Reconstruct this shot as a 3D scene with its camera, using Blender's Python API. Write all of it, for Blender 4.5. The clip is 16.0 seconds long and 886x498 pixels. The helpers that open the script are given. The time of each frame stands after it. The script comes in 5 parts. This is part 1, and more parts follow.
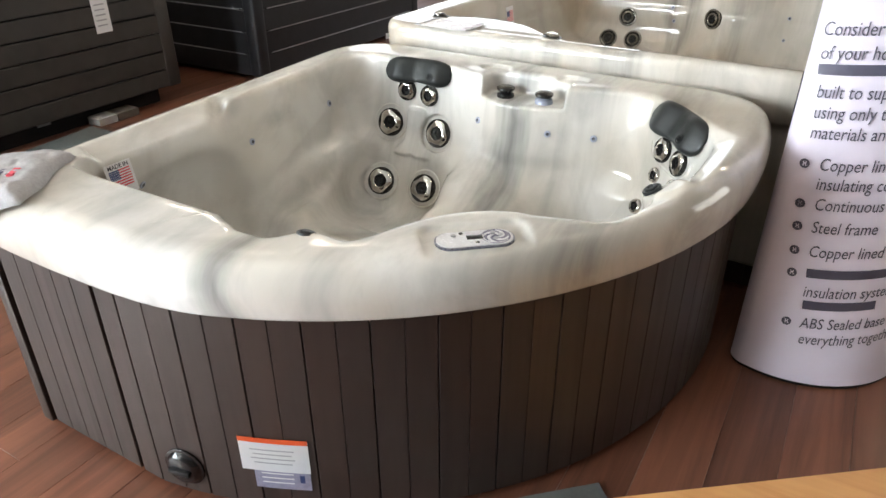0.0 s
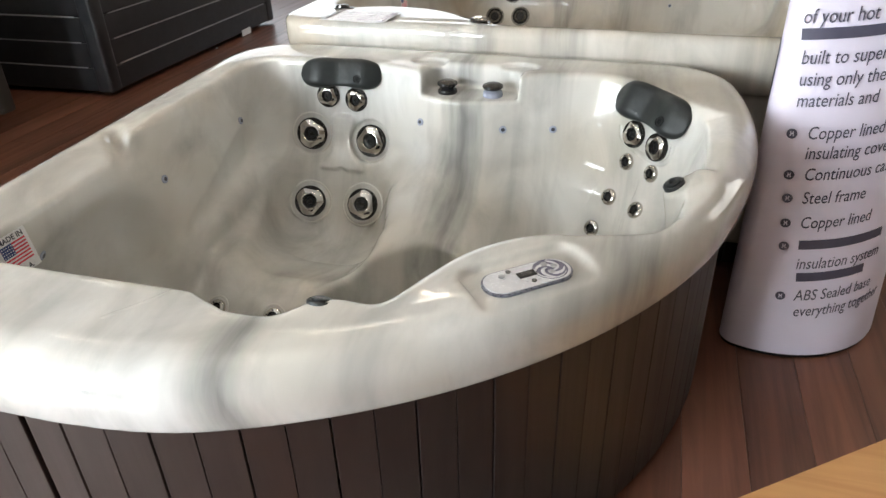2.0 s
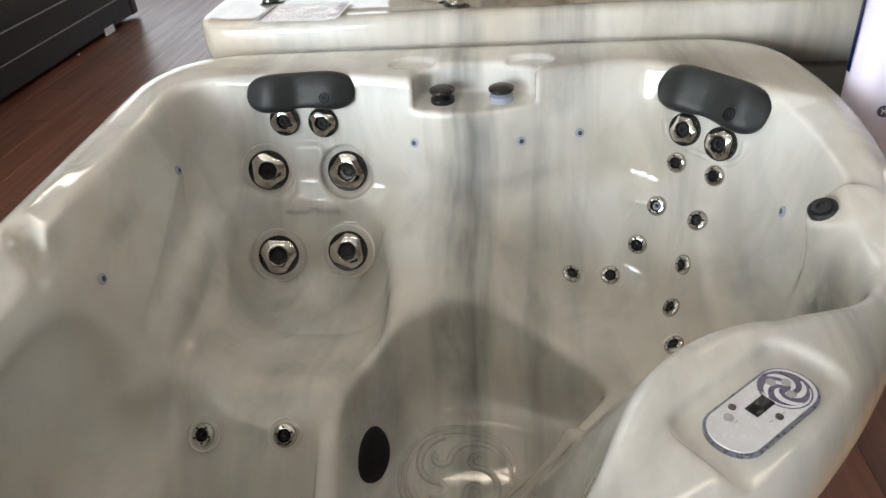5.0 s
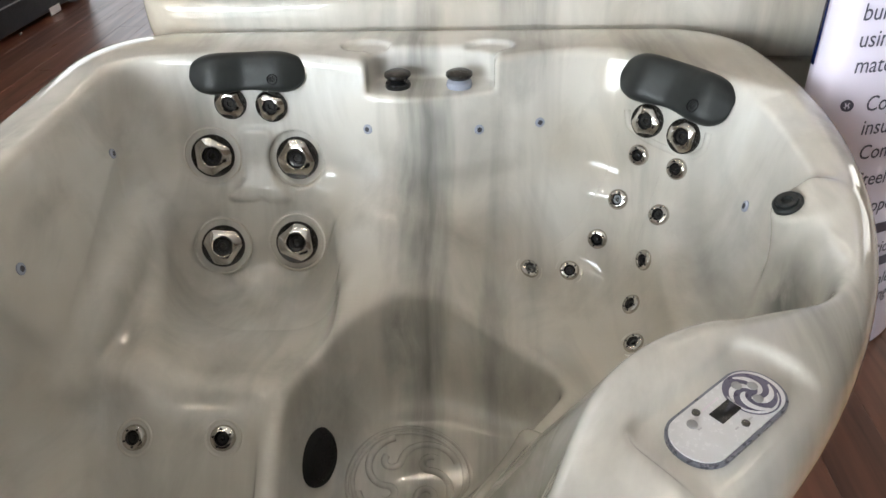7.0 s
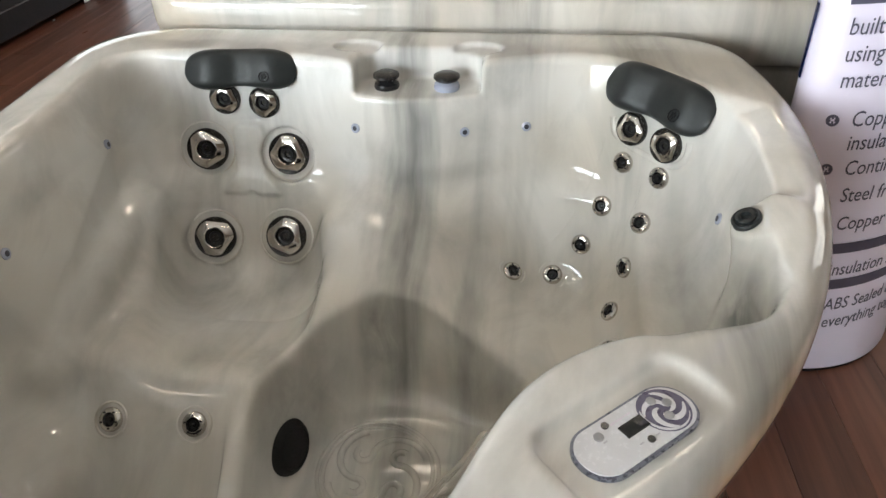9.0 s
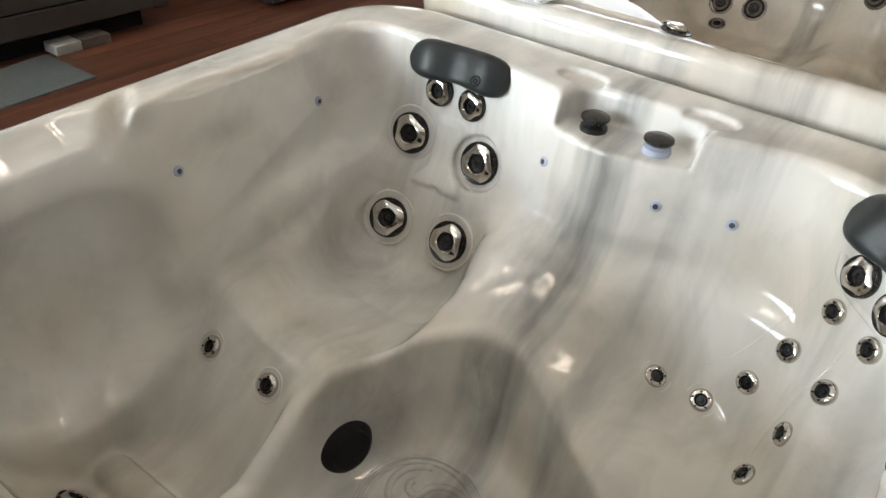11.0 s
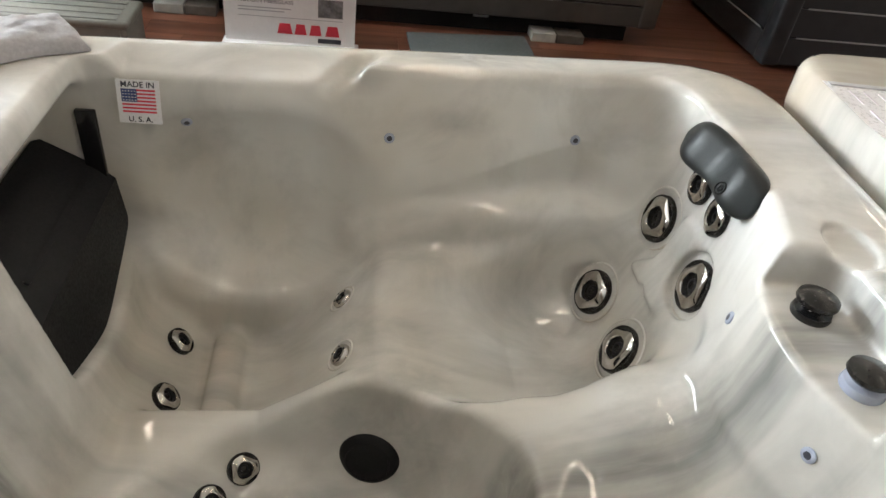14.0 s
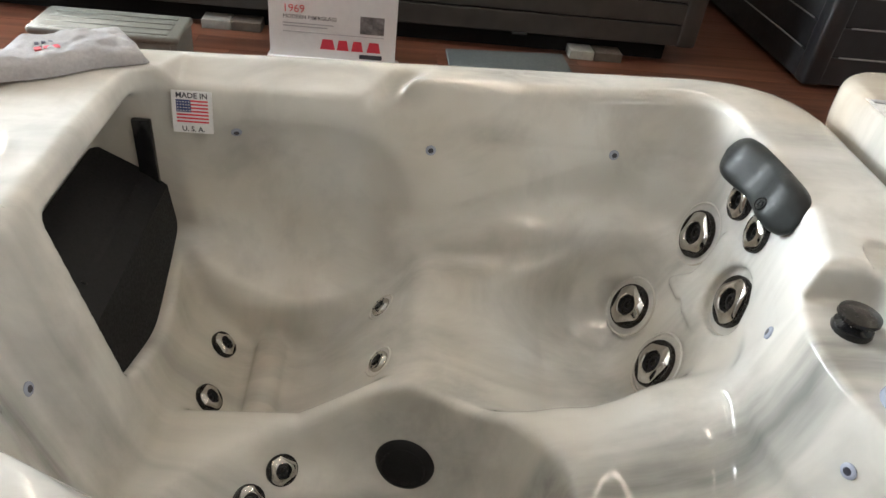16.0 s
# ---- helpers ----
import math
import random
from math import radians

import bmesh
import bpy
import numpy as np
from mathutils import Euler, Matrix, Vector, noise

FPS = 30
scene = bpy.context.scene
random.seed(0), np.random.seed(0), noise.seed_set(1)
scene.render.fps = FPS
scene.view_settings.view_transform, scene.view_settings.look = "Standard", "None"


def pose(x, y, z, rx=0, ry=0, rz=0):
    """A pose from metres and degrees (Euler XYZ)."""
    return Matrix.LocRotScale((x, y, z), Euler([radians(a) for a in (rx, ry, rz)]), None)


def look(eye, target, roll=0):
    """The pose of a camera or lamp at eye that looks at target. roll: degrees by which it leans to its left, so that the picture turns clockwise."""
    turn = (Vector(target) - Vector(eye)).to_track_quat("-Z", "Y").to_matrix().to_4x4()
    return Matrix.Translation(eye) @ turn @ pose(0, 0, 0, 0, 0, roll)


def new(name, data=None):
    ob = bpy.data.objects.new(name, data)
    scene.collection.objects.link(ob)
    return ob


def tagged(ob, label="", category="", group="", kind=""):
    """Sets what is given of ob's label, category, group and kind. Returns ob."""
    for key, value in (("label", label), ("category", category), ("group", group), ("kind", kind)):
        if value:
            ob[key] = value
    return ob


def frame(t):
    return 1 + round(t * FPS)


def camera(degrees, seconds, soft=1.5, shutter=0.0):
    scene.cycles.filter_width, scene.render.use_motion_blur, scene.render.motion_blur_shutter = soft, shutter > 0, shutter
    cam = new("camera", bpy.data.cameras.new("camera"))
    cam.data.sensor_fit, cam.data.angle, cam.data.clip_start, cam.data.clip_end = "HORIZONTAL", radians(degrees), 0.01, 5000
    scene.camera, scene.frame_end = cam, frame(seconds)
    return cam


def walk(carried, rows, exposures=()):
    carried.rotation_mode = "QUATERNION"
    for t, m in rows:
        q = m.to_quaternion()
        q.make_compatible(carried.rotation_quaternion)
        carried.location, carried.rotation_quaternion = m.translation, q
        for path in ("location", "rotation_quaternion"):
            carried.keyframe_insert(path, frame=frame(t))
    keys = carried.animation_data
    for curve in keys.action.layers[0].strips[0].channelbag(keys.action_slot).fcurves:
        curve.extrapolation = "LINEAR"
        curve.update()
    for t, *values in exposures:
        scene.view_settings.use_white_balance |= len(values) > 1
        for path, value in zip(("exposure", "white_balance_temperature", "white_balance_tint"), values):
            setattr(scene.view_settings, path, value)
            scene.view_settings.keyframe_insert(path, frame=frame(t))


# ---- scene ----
cam = camera(64.9, 16.0)
METRES, EYE, TILT, LEAN, TURN = 2.5, 1.44, 0.0, 0.0, 30.4
ROWS = [
    (0.0, 0.0, 0.0, 0.0, -0.1, -29.02, 0.18),
    (0.5, -0.0109, 0.0479, -0.0043, -0.75, -29.64, 0.92),
    (1.0, -0.0325, 0.0792, -0.0089, -1.11, -32.26, 0.6),
    (1.5, -0.0835, 0.1054, -0.0136, -6.88, -31.41, 1.22),
    (2.0, -0.1231, 0.1328, -0.0125, -14.19, -30.5, 1.64),
    (2.5, -0.1506, 0.1675, -0.0188, -13.69, -32.38, 1.66),
    (3.0, -0.1661, 0.2273, -0.0192, -17.78, -33.27, 2.73),
    (3.5, -0.1757, 0.2742, -0.0168, -19.1, -33.73, 2.38),
    (4.0, -0.1811, 0.3036, -0.0172, -20.98, -33.63, 2.32),
    (4.5, -0.1968, 0.3426, -0.0173, -22.61, -35.33, 3.05),
    (5.0, -0.1944, 0.3691, -0.0197, -26.38, -34.08, 4.07),
    (7.5, -0.1787, 0.3954, -0.0299, -29.18, -35.88, 1.31),
    (8.0, -0.1793, 0.3873, -0.0266, -29.56, -35.93, 2.08),
    (10.5, -0.0451, 0.3839, -0.0253, -2.12, -35.3, -1.79),
    (11.0, -0.0089, 0.4077, -0.0243, 5.28, -36.03, -3.79),
    (11.5, 0.0305, 0.4271, -0.0228, 15.1, -34.5, -2.9),
    (12.0, 0.0875, 0.4521, -0.0267, 27.08, -36.28, -5.29),
    (12.5, 0.1094, 0.4882, -0.0289, 33.4, -35.67, -7.15),
    (13.0, 0.1188, 0.5272, -0.0271, 40.29, -36.48, -8.8),
    (13.5, 0.1644, 0.567, -0.0249, 48.78, -36.82, -8.11),
    (14.0, 0.1958, 0.5879, -0.0246, 53.99, -37.83, -6.66),
    (14.5, 0.2096, 0.5884, -0.0231, 55.51, -37.71, -4.66),
    (15.0, 0.2086, 0.5809, -0.0223, 56.74, -37.17, -5.04),
    (15.5, 0.2054, 0.5755, -0.0233, 57.69, -37.26, -5.68),
    (16.0, 0.202, 0.576, -0.0229, 56.8, -36.79, -6.01),
]
MORE = [
    (5.2, (-0.872, 0.578, 1.386), (-1.050, 2.222, 0.261), -5.0),
    (7.5, (-0.872, 0.613, 1.338), (-0.949, 2.255, 0.197), -2.0),
    (8.0, (-0.862, 0.599, 1.349), (-0.945, 2.235, 0.202), -3.0),
    (10.3, (-0.591, 0.734, 1.374), (-1.220, 2.246, 0.226), 2.2),
    (13.3, (-0.371, 1.399, 1.366), (-1.910, 1.877, 0.181), 9.2),
]
PATH = [(t, pose(0, 0, EYE, TILT, LEAN, TURN) @ pose(METRES * x, METRES * y, METRES * z, 90 + pitch, roll, yaw)) for t, x, y, z, yaw, pitch, roll in ROWS if t not in (7.5, 8.0)]
PATH += [(t, look(eye, target, roll)) for t, eye, target, roll in MORE]
EXPOSURES = [(0.0, 0.53), (1.0, 0.48), (2.0, 0.29), (3.5, 0.20), (5.0, 0.18), (8.0, 0.16), (10.5, 0.27), (11.5, 0.45), (12.5, 0.37), (13.5, 0.44), (14.0, 0.47), (15.0, 0.60), (16.0, 0.59)]
walk(cam, sorted(PATH, key=lambda r: r[0]), EXPOSURES)

# ---- world and light ----
world = bpy.data.worlds.new("world")
scene.world = world
world.use_nodes = True
wn = world.node_tree.nodes
sky = wn.new("ShaderNodeTexSky")
sky.sky_type = 'NISHITA'
sky.sun_disc = False
sky.sun_elevation, sky.sun_rotation = radians(31.7), radians(207)
world.node_tree.links.new(sky.outputs[0], wn["Background"].inputs[0])
wn["Background"].inputs[1].default_value = 0.10

SUN = bpy.data.lights.new("sun", 'SUN')
SUN.energy, SUN.angle, SUN.color = 4.0, radians(2), (1.0, 0.95, 0.88)
sun = new("sun", SUN)
sun.matrix_world = look((-3, -6, 4.15), (0, 0, 0))


def area_lamp(name, place, target, sx, sy, power, color):
    d = bpy.data.lights.new(name, 'AREA')
    d.shape, d.size, d.size_y, d.energy, d.color = 'RECTANGLE', sx, sy, power, color
    ob = new(name, d)
    ob.matrix_world = look(place, target)
    return ob


# room: x from -7 to 4, y from -3.2 to 9, ceiling at 3.1
RX0, RX1, RY0, RY1, RZ = -7.0, 4.2, -3.2, 8.5, 3.1
area_lamp("window_daylight", (-4.75, RY0 + 0.05, 1.6), (-2.4, 1.0, 1.0), 3.9, 2.2, 450, (0.85, 0.945, 1.0))
area_lamp("east_window_daylight", (RX1 - 0.05, 5.8, 1.45), (0.0, 2.0, 0.9), 2.9, 2.0, 50, (1.0, 0.95, 0.88))
area_lamp("north_window_daylight", (-4.4, RY1 - 0.05, 1.7), (-4.4, 2, 1.4), 4.4, 2.3, 55, (0.95, 0.98, 1.0))


# ---- materials ----
def tree(name):
    m = bpy.data.materials.new(name)
    m.use_nodes = True
    nt = m.node_tree
    return m, nt, nt.nodes["Principled BSDF"]


def coords(nt, scale=(1, 1, 1), world_space=False):
    if world_space:
        out = nt.nodes.new("ShaderNodeNewGeometry").outputs["Position"]
    else:
        out = nt.nodes.new("ShaderNodeTexCoord").outputs["Object"]
    mp = nt.nodes.new("ShaderNodeMapping")
    mp.inputs["Scale"].default_value = scale
    nt.links.new(out, mp.inputs[0])
    return mp.outputs[0]


def noise_tex(nt, vec, scale, detail=4, rough=0.5, distort=0.0):
    n = nt.nodes.new("ShaderNodeTexNoise")
    n.inputs["Scale"].default_value, n.inputs["Detail"].default_value = scale, detail
    n.inputs["Roughness"].default_value, n.inputs["Distortion"].default_value = rough, distort
    nt.links.new(vec, n.inputs["Vector"])
    return n.outputs["Fac"]


def ramp(nt, fac, stops):
    r = nt.nodes.new("ShaderNodeValToRGB")
    while len(r.color_ramp.elements) < len(stops):
        r.color_ramp.elements.new(0.5)
    for e, (p, c) in zip(r.color_ramp.elements, stops):
        e.position = p
        e.color = (c, c, c, 1) if isinstance(c, (int, float)) else (*c, 1)
    nt.links.new(fac, r.inputs[0])
    return r.outputs[0]


def mix(nt, a, b, fac, blend='MIX'):
    m = nt.nodes.new("ShaderNodeMix")
    m.data_type, m.blend_type = 'RGBA', blend
    if isinstance(fac, (int, float)):
        m.inputs[0].default_value = fac
    else:
        nt.links.new(fac, m.inputs[0])
    for sock, v in ((m.inputs[6], a), (m.inputs[7], b)):
        if isinstance(v, tuple):
            sock.default_value = (*v, 1)
        else:
            nt.links.new(v, sock)
    return m.outputs[2]


def bump(nt, bsdf, height, strength, distance=0.002):
    b = nt.nodes.new("ShaderNodeBump")
    b.inputs["Strength"].default_value, b.inputs["Distance"].default_value = strength, distance
    nt.links.new(height, b.inputs["Height"])
    nt.links.new(b.outputs[0], bsdf.inputs["Normal"])


def plain(name, color, rough=0.5, metal=0.0, vary=0.12, scale=25.0, bumpy=0.0, coat=0.0):
    m, nt, b = tree(name)
    v = coords(nt)
    f = noise_tex(nt, v, scale, 5, 0.6)
    lo = tuple(c * (1 - vary) for c in color)
    hi = tuple(min(1, c * (1 + vary)) for c in color)
    nt.links.new(ramp(nt, f, [(0.3, lo), (0.7, hi)]), b.inputs["Base Color"])
    f2 = noise_tex(nt, v, scale * 4, 3, 0.6)
    nt.links.new(ramp(nt, f2, [(0.3, max(0.02, rough * 0.8)), (0.7, min(1, rough * 1.2))]), b.inputs["Roughness"])
    b.inputs["Metallic"].default_value = metal
    b.inputs["Coat Weight"].default_value = coat
    if bumpy:
        bump(nt, b, noise_tex(nt, v, scale * 6, 4, 0.6), bumpy)
    return m


def acrylic(name, light, dark, warm, streaks=1.0, clouds_and_shade=()):
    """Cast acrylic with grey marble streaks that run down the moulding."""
    m, nt, b = tree(name)
    warp = noise_tex(nt, coords(nt, (1.0, 1.0, 1.0)), 1.6, 3, 0.5)
    base = coords(nt, (1.0, 0.10, 0.08))
    add = nt.nodes.new("ShaderNodeVectorMath")
    add.operation = 'MULTIPLY_ADD'
    nt.links.new(warp, add.inputs[0])
    add.inputs[1].default_value = (0.07, 0.03, 0.0)
    nt.links.new(base, add.inputs[2])
    v = add.outputs[0]
    broad = noise_tex(nt, v, 4.6, 4, 0.6)
    fine = noise_tex(nt, v, 16.0, 5, 0.6)
    tone = noise_tex(nt, coords(nt, (1, 1, 1)), 1.7, 3, 0.5)
    blot = noise_tex(nt, coords(nt, (1.0, 0.55, 0.45)), 5.5, 5, 0.62, 0.6)
    c0 = mix(nt, light, warm, ramp(nt, tone, [(0.38, 0.0), (0.62, 1.0)]))
    c0 = mix(nt, c0, dark, ramp(nt, blot, [(0.44, 0.0), (0.74, 0.40)]))
    both = nt.nodes.new("ShaderNodeMath")
    both.operation = 'MULTIPLY'
    nt.links.new(ramp(nt, broad, [(0.46, 0.0), (0.64, 1.0)]), both.inputs[0])
    nt.links.new(ramp(nt, fine, [(0.34, 0.15), (0.62, 1.0)]), both.inputs[1])
    k = nt.nodes.new("ShaderNodeMath")
    k.operation = 'MULTIPLY'
    nt.links.new(both.outputs[0], k.inputs[0])
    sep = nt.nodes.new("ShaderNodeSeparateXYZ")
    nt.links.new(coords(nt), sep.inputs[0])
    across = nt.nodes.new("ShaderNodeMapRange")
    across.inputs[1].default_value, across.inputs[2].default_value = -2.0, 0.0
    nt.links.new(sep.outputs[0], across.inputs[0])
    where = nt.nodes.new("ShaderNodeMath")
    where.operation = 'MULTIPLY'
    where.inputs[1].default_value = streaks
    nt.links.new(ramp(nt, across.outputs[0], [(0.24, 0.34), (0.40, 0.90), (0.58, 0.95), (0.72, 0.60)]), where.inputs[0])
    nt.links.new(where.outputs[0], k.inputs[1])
    fade = nt.nodes.new("ShaderNodeMapRange")
    fade.inputs[1].default_value, fade.inputs[2].default_value, fade.inputs[3].default_value = 0.22, 0.42, 0.65
    nt.links.new(sep.outputs[2], fade.inputs[0])
    deep = nt.nodes.new("ShaderNodeMath")
    deep.operation = 'MULTIPLY'
    front = nt.nodes.new("ShaderNodeMapRange")
    front.inputs[1].default_value, front.inputs[2].default_value, front.inputs[3].default_value = 0.75, 1.25, 0.45
    nt.links.new(sep.outputs[1], front.inputs[0])
    calm = nt.nodes.new("ShaderNodeMath")
    calm.operation = 'MULTIPLY'
    nt.links.new(fade.outputs[0], calm.inputs[0])
    nt.links.new(front.outputs[0], calm.inputs[1])
    nt.links.new(k.outputs[0], deep.inputs[0])
    nt.links.new(calm.outputs[0], deep.inputs[1])
    c1 = mix(nt, c0, dark, deep.outputs[0])
    # one dark vein down the middle of the sheet
    bend = noise_tex(nt, coords(nt, (1.0, 1.0, 1.0)), 3.0, 3, 0.5)
    off = nt.nodes.new("ShaderNodeMath")
    off.operation = 'MULTIPLY_ADD'
    nt.links.new(bend, off.inputs[0])
    off.inputs[1].default_value = 0.16
    nt.links.new(sep.outputs[0], off.inputs[2])
    vein = nt.nodes.new("ShaderNodeMapRange")
    vein.inputs[1].default_value, vein.inputs[2].default_value = -1.02, -0.80
    nt.links.new(off.outputs[0], vein.inputs[0])
    vv = nt.nodes.new("ShaderNodeMath")
    vv.operation = 'MULTIPLY'
    nt.links.new(ramp(nt, vein.outputs[0], [(0.22, 0.0), (0.45, 0.72), (0.52, 0.80), (0.74, 0.0)]), vv.inputs[0])
    nt.links.new(ramp(nt, fine, [(0.32, 0.35), (0.60, 1.0)]), vv.inputs[1])
    c2 = mix(nt, c1, dark, vv.outputs[0])
    # single smoky patches in the sheet, some of them painted shade: centre, half sizes, depth of tone
    for centre, half, depth in clouds_and_shade:
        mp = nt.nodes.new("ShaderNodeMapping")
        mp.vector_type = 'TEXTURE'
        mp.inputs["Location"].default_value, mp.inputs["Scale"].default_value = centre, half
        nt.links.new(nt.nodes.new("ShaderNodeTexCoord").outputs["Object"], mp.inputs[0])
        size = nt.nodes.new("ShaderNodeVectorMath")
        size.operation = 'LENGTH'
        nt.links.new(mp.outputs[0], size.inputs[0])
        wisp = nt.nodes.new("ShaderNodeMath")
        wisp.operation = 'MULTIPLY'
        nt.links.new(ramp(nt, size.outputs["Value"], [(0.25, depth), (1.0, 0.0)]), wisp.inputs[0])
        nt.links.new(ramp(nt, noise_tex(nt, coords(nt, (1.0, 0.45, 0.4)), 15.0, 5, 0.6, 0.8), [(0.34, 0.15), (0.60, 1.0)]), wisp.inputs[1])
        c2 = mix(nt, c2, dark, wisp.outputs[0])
    nt.links.new(c2, b.inputs["Base Color"])
    smear = noise_tex(nt, coords(nt, (1.0, 0.7, 0.7)), 7.0, 5, 0.65, 0.4)
    nt.links.new(ramp(nt, smear, [(0.35, 0.025), (0.72, 0.075)]), b.inputs["Roughness"])
    bump(nt, b, noise_tex(nt, coords(nt), 9.0, 2, 0.4), 0.10, 0.006)
    b.inputs["Specular IOR Level"].default_value = 0.62
    return m


def wood(name, dark, light, axis=1, rough=0.3, piece=True, spread=(0.72, 1.14)):
    m, nt, b = tree(name)
    sc = [28, 28, 28]
    sc[axis] = 1.6
    v = coords(nt, tuple(sc), world_space=True)
    if piece:
        info = nt.nodes.new("ShaderNodeObjectInfo")
        off = nt.nodes.new("ShaderNodeVectorMath")
        off.operation = 'ADD'
        mul = nt.nodes.new("ShaderNodeVectorMath")
        mul.operation = 'SCALE'
        mul.inputs[0].default_value = (31, 17, 7)
        nt.links.new(info.outputs["Random"], mul.inputs["Scale"])
        nt.links.new(v, off.inputs[0])
        nt.links.new(mul.outputs[0], off.inputs[1])
        v = off.outputs[0]
    grain = noise_tex(nt, v, 0.55, 6, 0.62, 0.8)
    c = ramp(nt, grain, [(0.25, dark), (0.75, light)])
    if piece:
        c = mix(nt, c, (0.5, 0.5, 0.5), 0.55, 'OVERLAY')
        tone = ramp(nt, info.outputs["Random"], [(0.0, spread[0]), (1.0, spread[1])])
        c = mix(nt, c, tone, 1.0, 'MULTIPLY')
    nt.links.new(c, b.inputs["Base Color"])
    nt.links.new(ramp(nt, grain, [(0.2, rough * 1.25), (0.8, rough * 0.8)]), b.inputs["Roughness"])
    bump(nt, b, grain, 0.12, 0.001)
    return m


# marbling; nook and foot-well entries also paint shade and dark reflections into the colour
CLOUDS_AND_SHADE = (((-0.352, 1.525, 0.59), (0.10, 0.10, 0.11), 0.95), ((-1.030, 1.85, 0.24), (0.075, 0.10, 0.17), 0.65), ((-1.715, 1.77, 0.655), (0.06, 0.13, 0.045), 0.3),
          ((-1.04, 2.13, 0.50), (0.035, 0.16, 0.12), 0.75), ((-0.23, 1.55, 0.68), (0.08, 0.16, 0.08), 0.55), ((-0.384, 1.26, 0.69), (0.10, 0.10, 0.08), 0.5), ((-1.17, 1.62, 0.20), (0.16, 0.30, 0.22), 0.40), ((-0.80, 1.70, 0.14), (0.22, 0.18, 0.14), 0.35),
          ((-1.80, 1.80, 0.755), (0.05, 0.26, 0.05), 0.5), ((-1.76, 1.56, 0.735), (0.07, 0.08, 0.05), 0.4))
SHELL = acrylic("marbled_acrylic", (0.69, 0.685, 0.66), (0.16, 0.165, 0.16), (0.53, 0.495, 0.43), 1.0, CLOUDS_AND_SHADE)
SHELL_B = acrylic("beige_marbled_acrylic", (0.60, 0.58, 0.535), (0.20, 0.19, 0.17), (0.48, 0.42, 0.34), 0.9)
CAB = wood("brown_composite_board", (0.0175, 0.0098, 0.0076), (0.026, 0.0147, 0.0113), 2, 0.5, True, (0.94, 1.04))
CAB_DARK = plain("dark_brown_board", (0.040, 0.035, 0.031), 0.5, 0, 0.2, 12, 0.1)
CAB_BLACK = plain("black_board", (0.018, 0.0185, 0.021), 0.42, 0, 0.2, 12, 0.1)
BLACK = plain("black_plastic", (0.008, 0.008, 0.009), 0.55, 0, 0.15, 40)
BLACK.node_tree.nodes["Principled BSDF"].inputs["Specular IOR Level"].default_value = 0.22
BLACK_GLOSS = plain("glossy_black_plastic", (0.010, 0.010, 0.011), 0.16, 0, 0.1, 40)
KNOB_BLACK = plain("satin_black_plastic", (0.010, 0.009, 0.0085), 0.24, 0, 0.12, 40)
GREY_RUBBER = plain("charcoal_foam_vinyl", (0.017, 0.0195, 0.020), 0.42, 0, 0.15, 40, 0.08)
GREY_RUBBER.node_tree.nodes["Principled BSDF"].inputs["Specular IOR Level"].default_value = 0.3
CHROME = plain("chrome", (0.60, 0.57, 0.53), 0.09, 1.0, 0.05, 60)
DARK_METAL = plain("dark_chrome", (0.16, 0.155, 0.15), 0.22, 1.0, 0.1, 60)
LENS = plain("milky_blue_lens", (0.31, 0.335, 0.41), 0.22, 0, 0.06, 60)
DOT = plain("pale_blue_lens", (0.36, 0.39, 0.48), 0.2, 0, 0.06, 60)
DARK_FACE = plain("dark_jet_face", (0.022, 0.020, 0.018), 0.25, 0.3, 0.1, 60)
WHITE_PLASTIC = plain("white_plastic", (0.74, 0.74, 0.75), 0.3, 0, 0.03, 40)
PAPER = plain("white_paper", (0.76, 0.76, 0.77), 0.45, 0, 0.03, 30)
INK = plain("dark_ink", (0.035, 0.035, 0.05), 0.5)
GLOSS_PAPER = plain("laminated_paper", (0.76, 0.75, 0.77), 0.30, 0, 0.03, 30)
MAUVE_INK = plain("mauve_print", (0.60, 0.55, 0.61), 0.4)
SOFT_INK = plain("slate_ink", (0.075, 0.072, 0.11), 0.5)
INK_GREY = plain("grey_ink", (0.40, 0.40, 0.43), 0.5)
RED_INK = plain("red_ink", (0.62, 0.04, 0.07), 0.5)
BLUE_INK = plain("navy_ink", (0.03, 0.05, 0.16), 0.5)
ORANGE_INK = plain("orange_ink", (0.75, 0.12, 0.03), 0.5)
VIOLET_PAPER = plain("mauve_grey_paper", (0.30, 0.29, 0.40), 0.5, 0, 0.2, 60)
PANEL_FACE = plain("silver_panel_face", (0.62, 0.62, 0.64), 0.25, 0.0, 0.04, 30)
SLATE_METAL = plain("slate_grey_trim", (0.16, 0.165, 0.20), 0.3, 0.4)
SLATE_INK = plain("slate_purple_print", (0.10, 0.09, 0.14), 0.3)
BANNER = plain("satin_banner_film", (0.70, 0.655, 0.77), 0.35, 0, 0.03, 3)
TOWEL = plain("grey_terry_cloth", (0.40, 0.39, 0.40), 0.95, 0, 0.12, 120, 0.9)
MAT_GREY = plain("grey_green_mat", (0.115, 0.13, 0.13), 0.7, 0, 0.12, 60, 0.3)
STEP_GREY = plain("grey_plastic_step", (0.15, 0.15, 0.135), 0.55, 0, 0.1, 30, 0.1)
FLOOR_WOOD = wood("red_brown_plank", (0.068, 0.025, 0.015), (0.225, 0.088, 0.051), 1, 0.31)
SUBFLOOR = plain("brown_underlay", (0.055, 0.022, 0.014), 0.8)
ORANGE_GRAIN = wood("orange_grain", (0.55, 0.26, 0.09), (0.70, 0.38, 0.15), 0, 0.35, False)
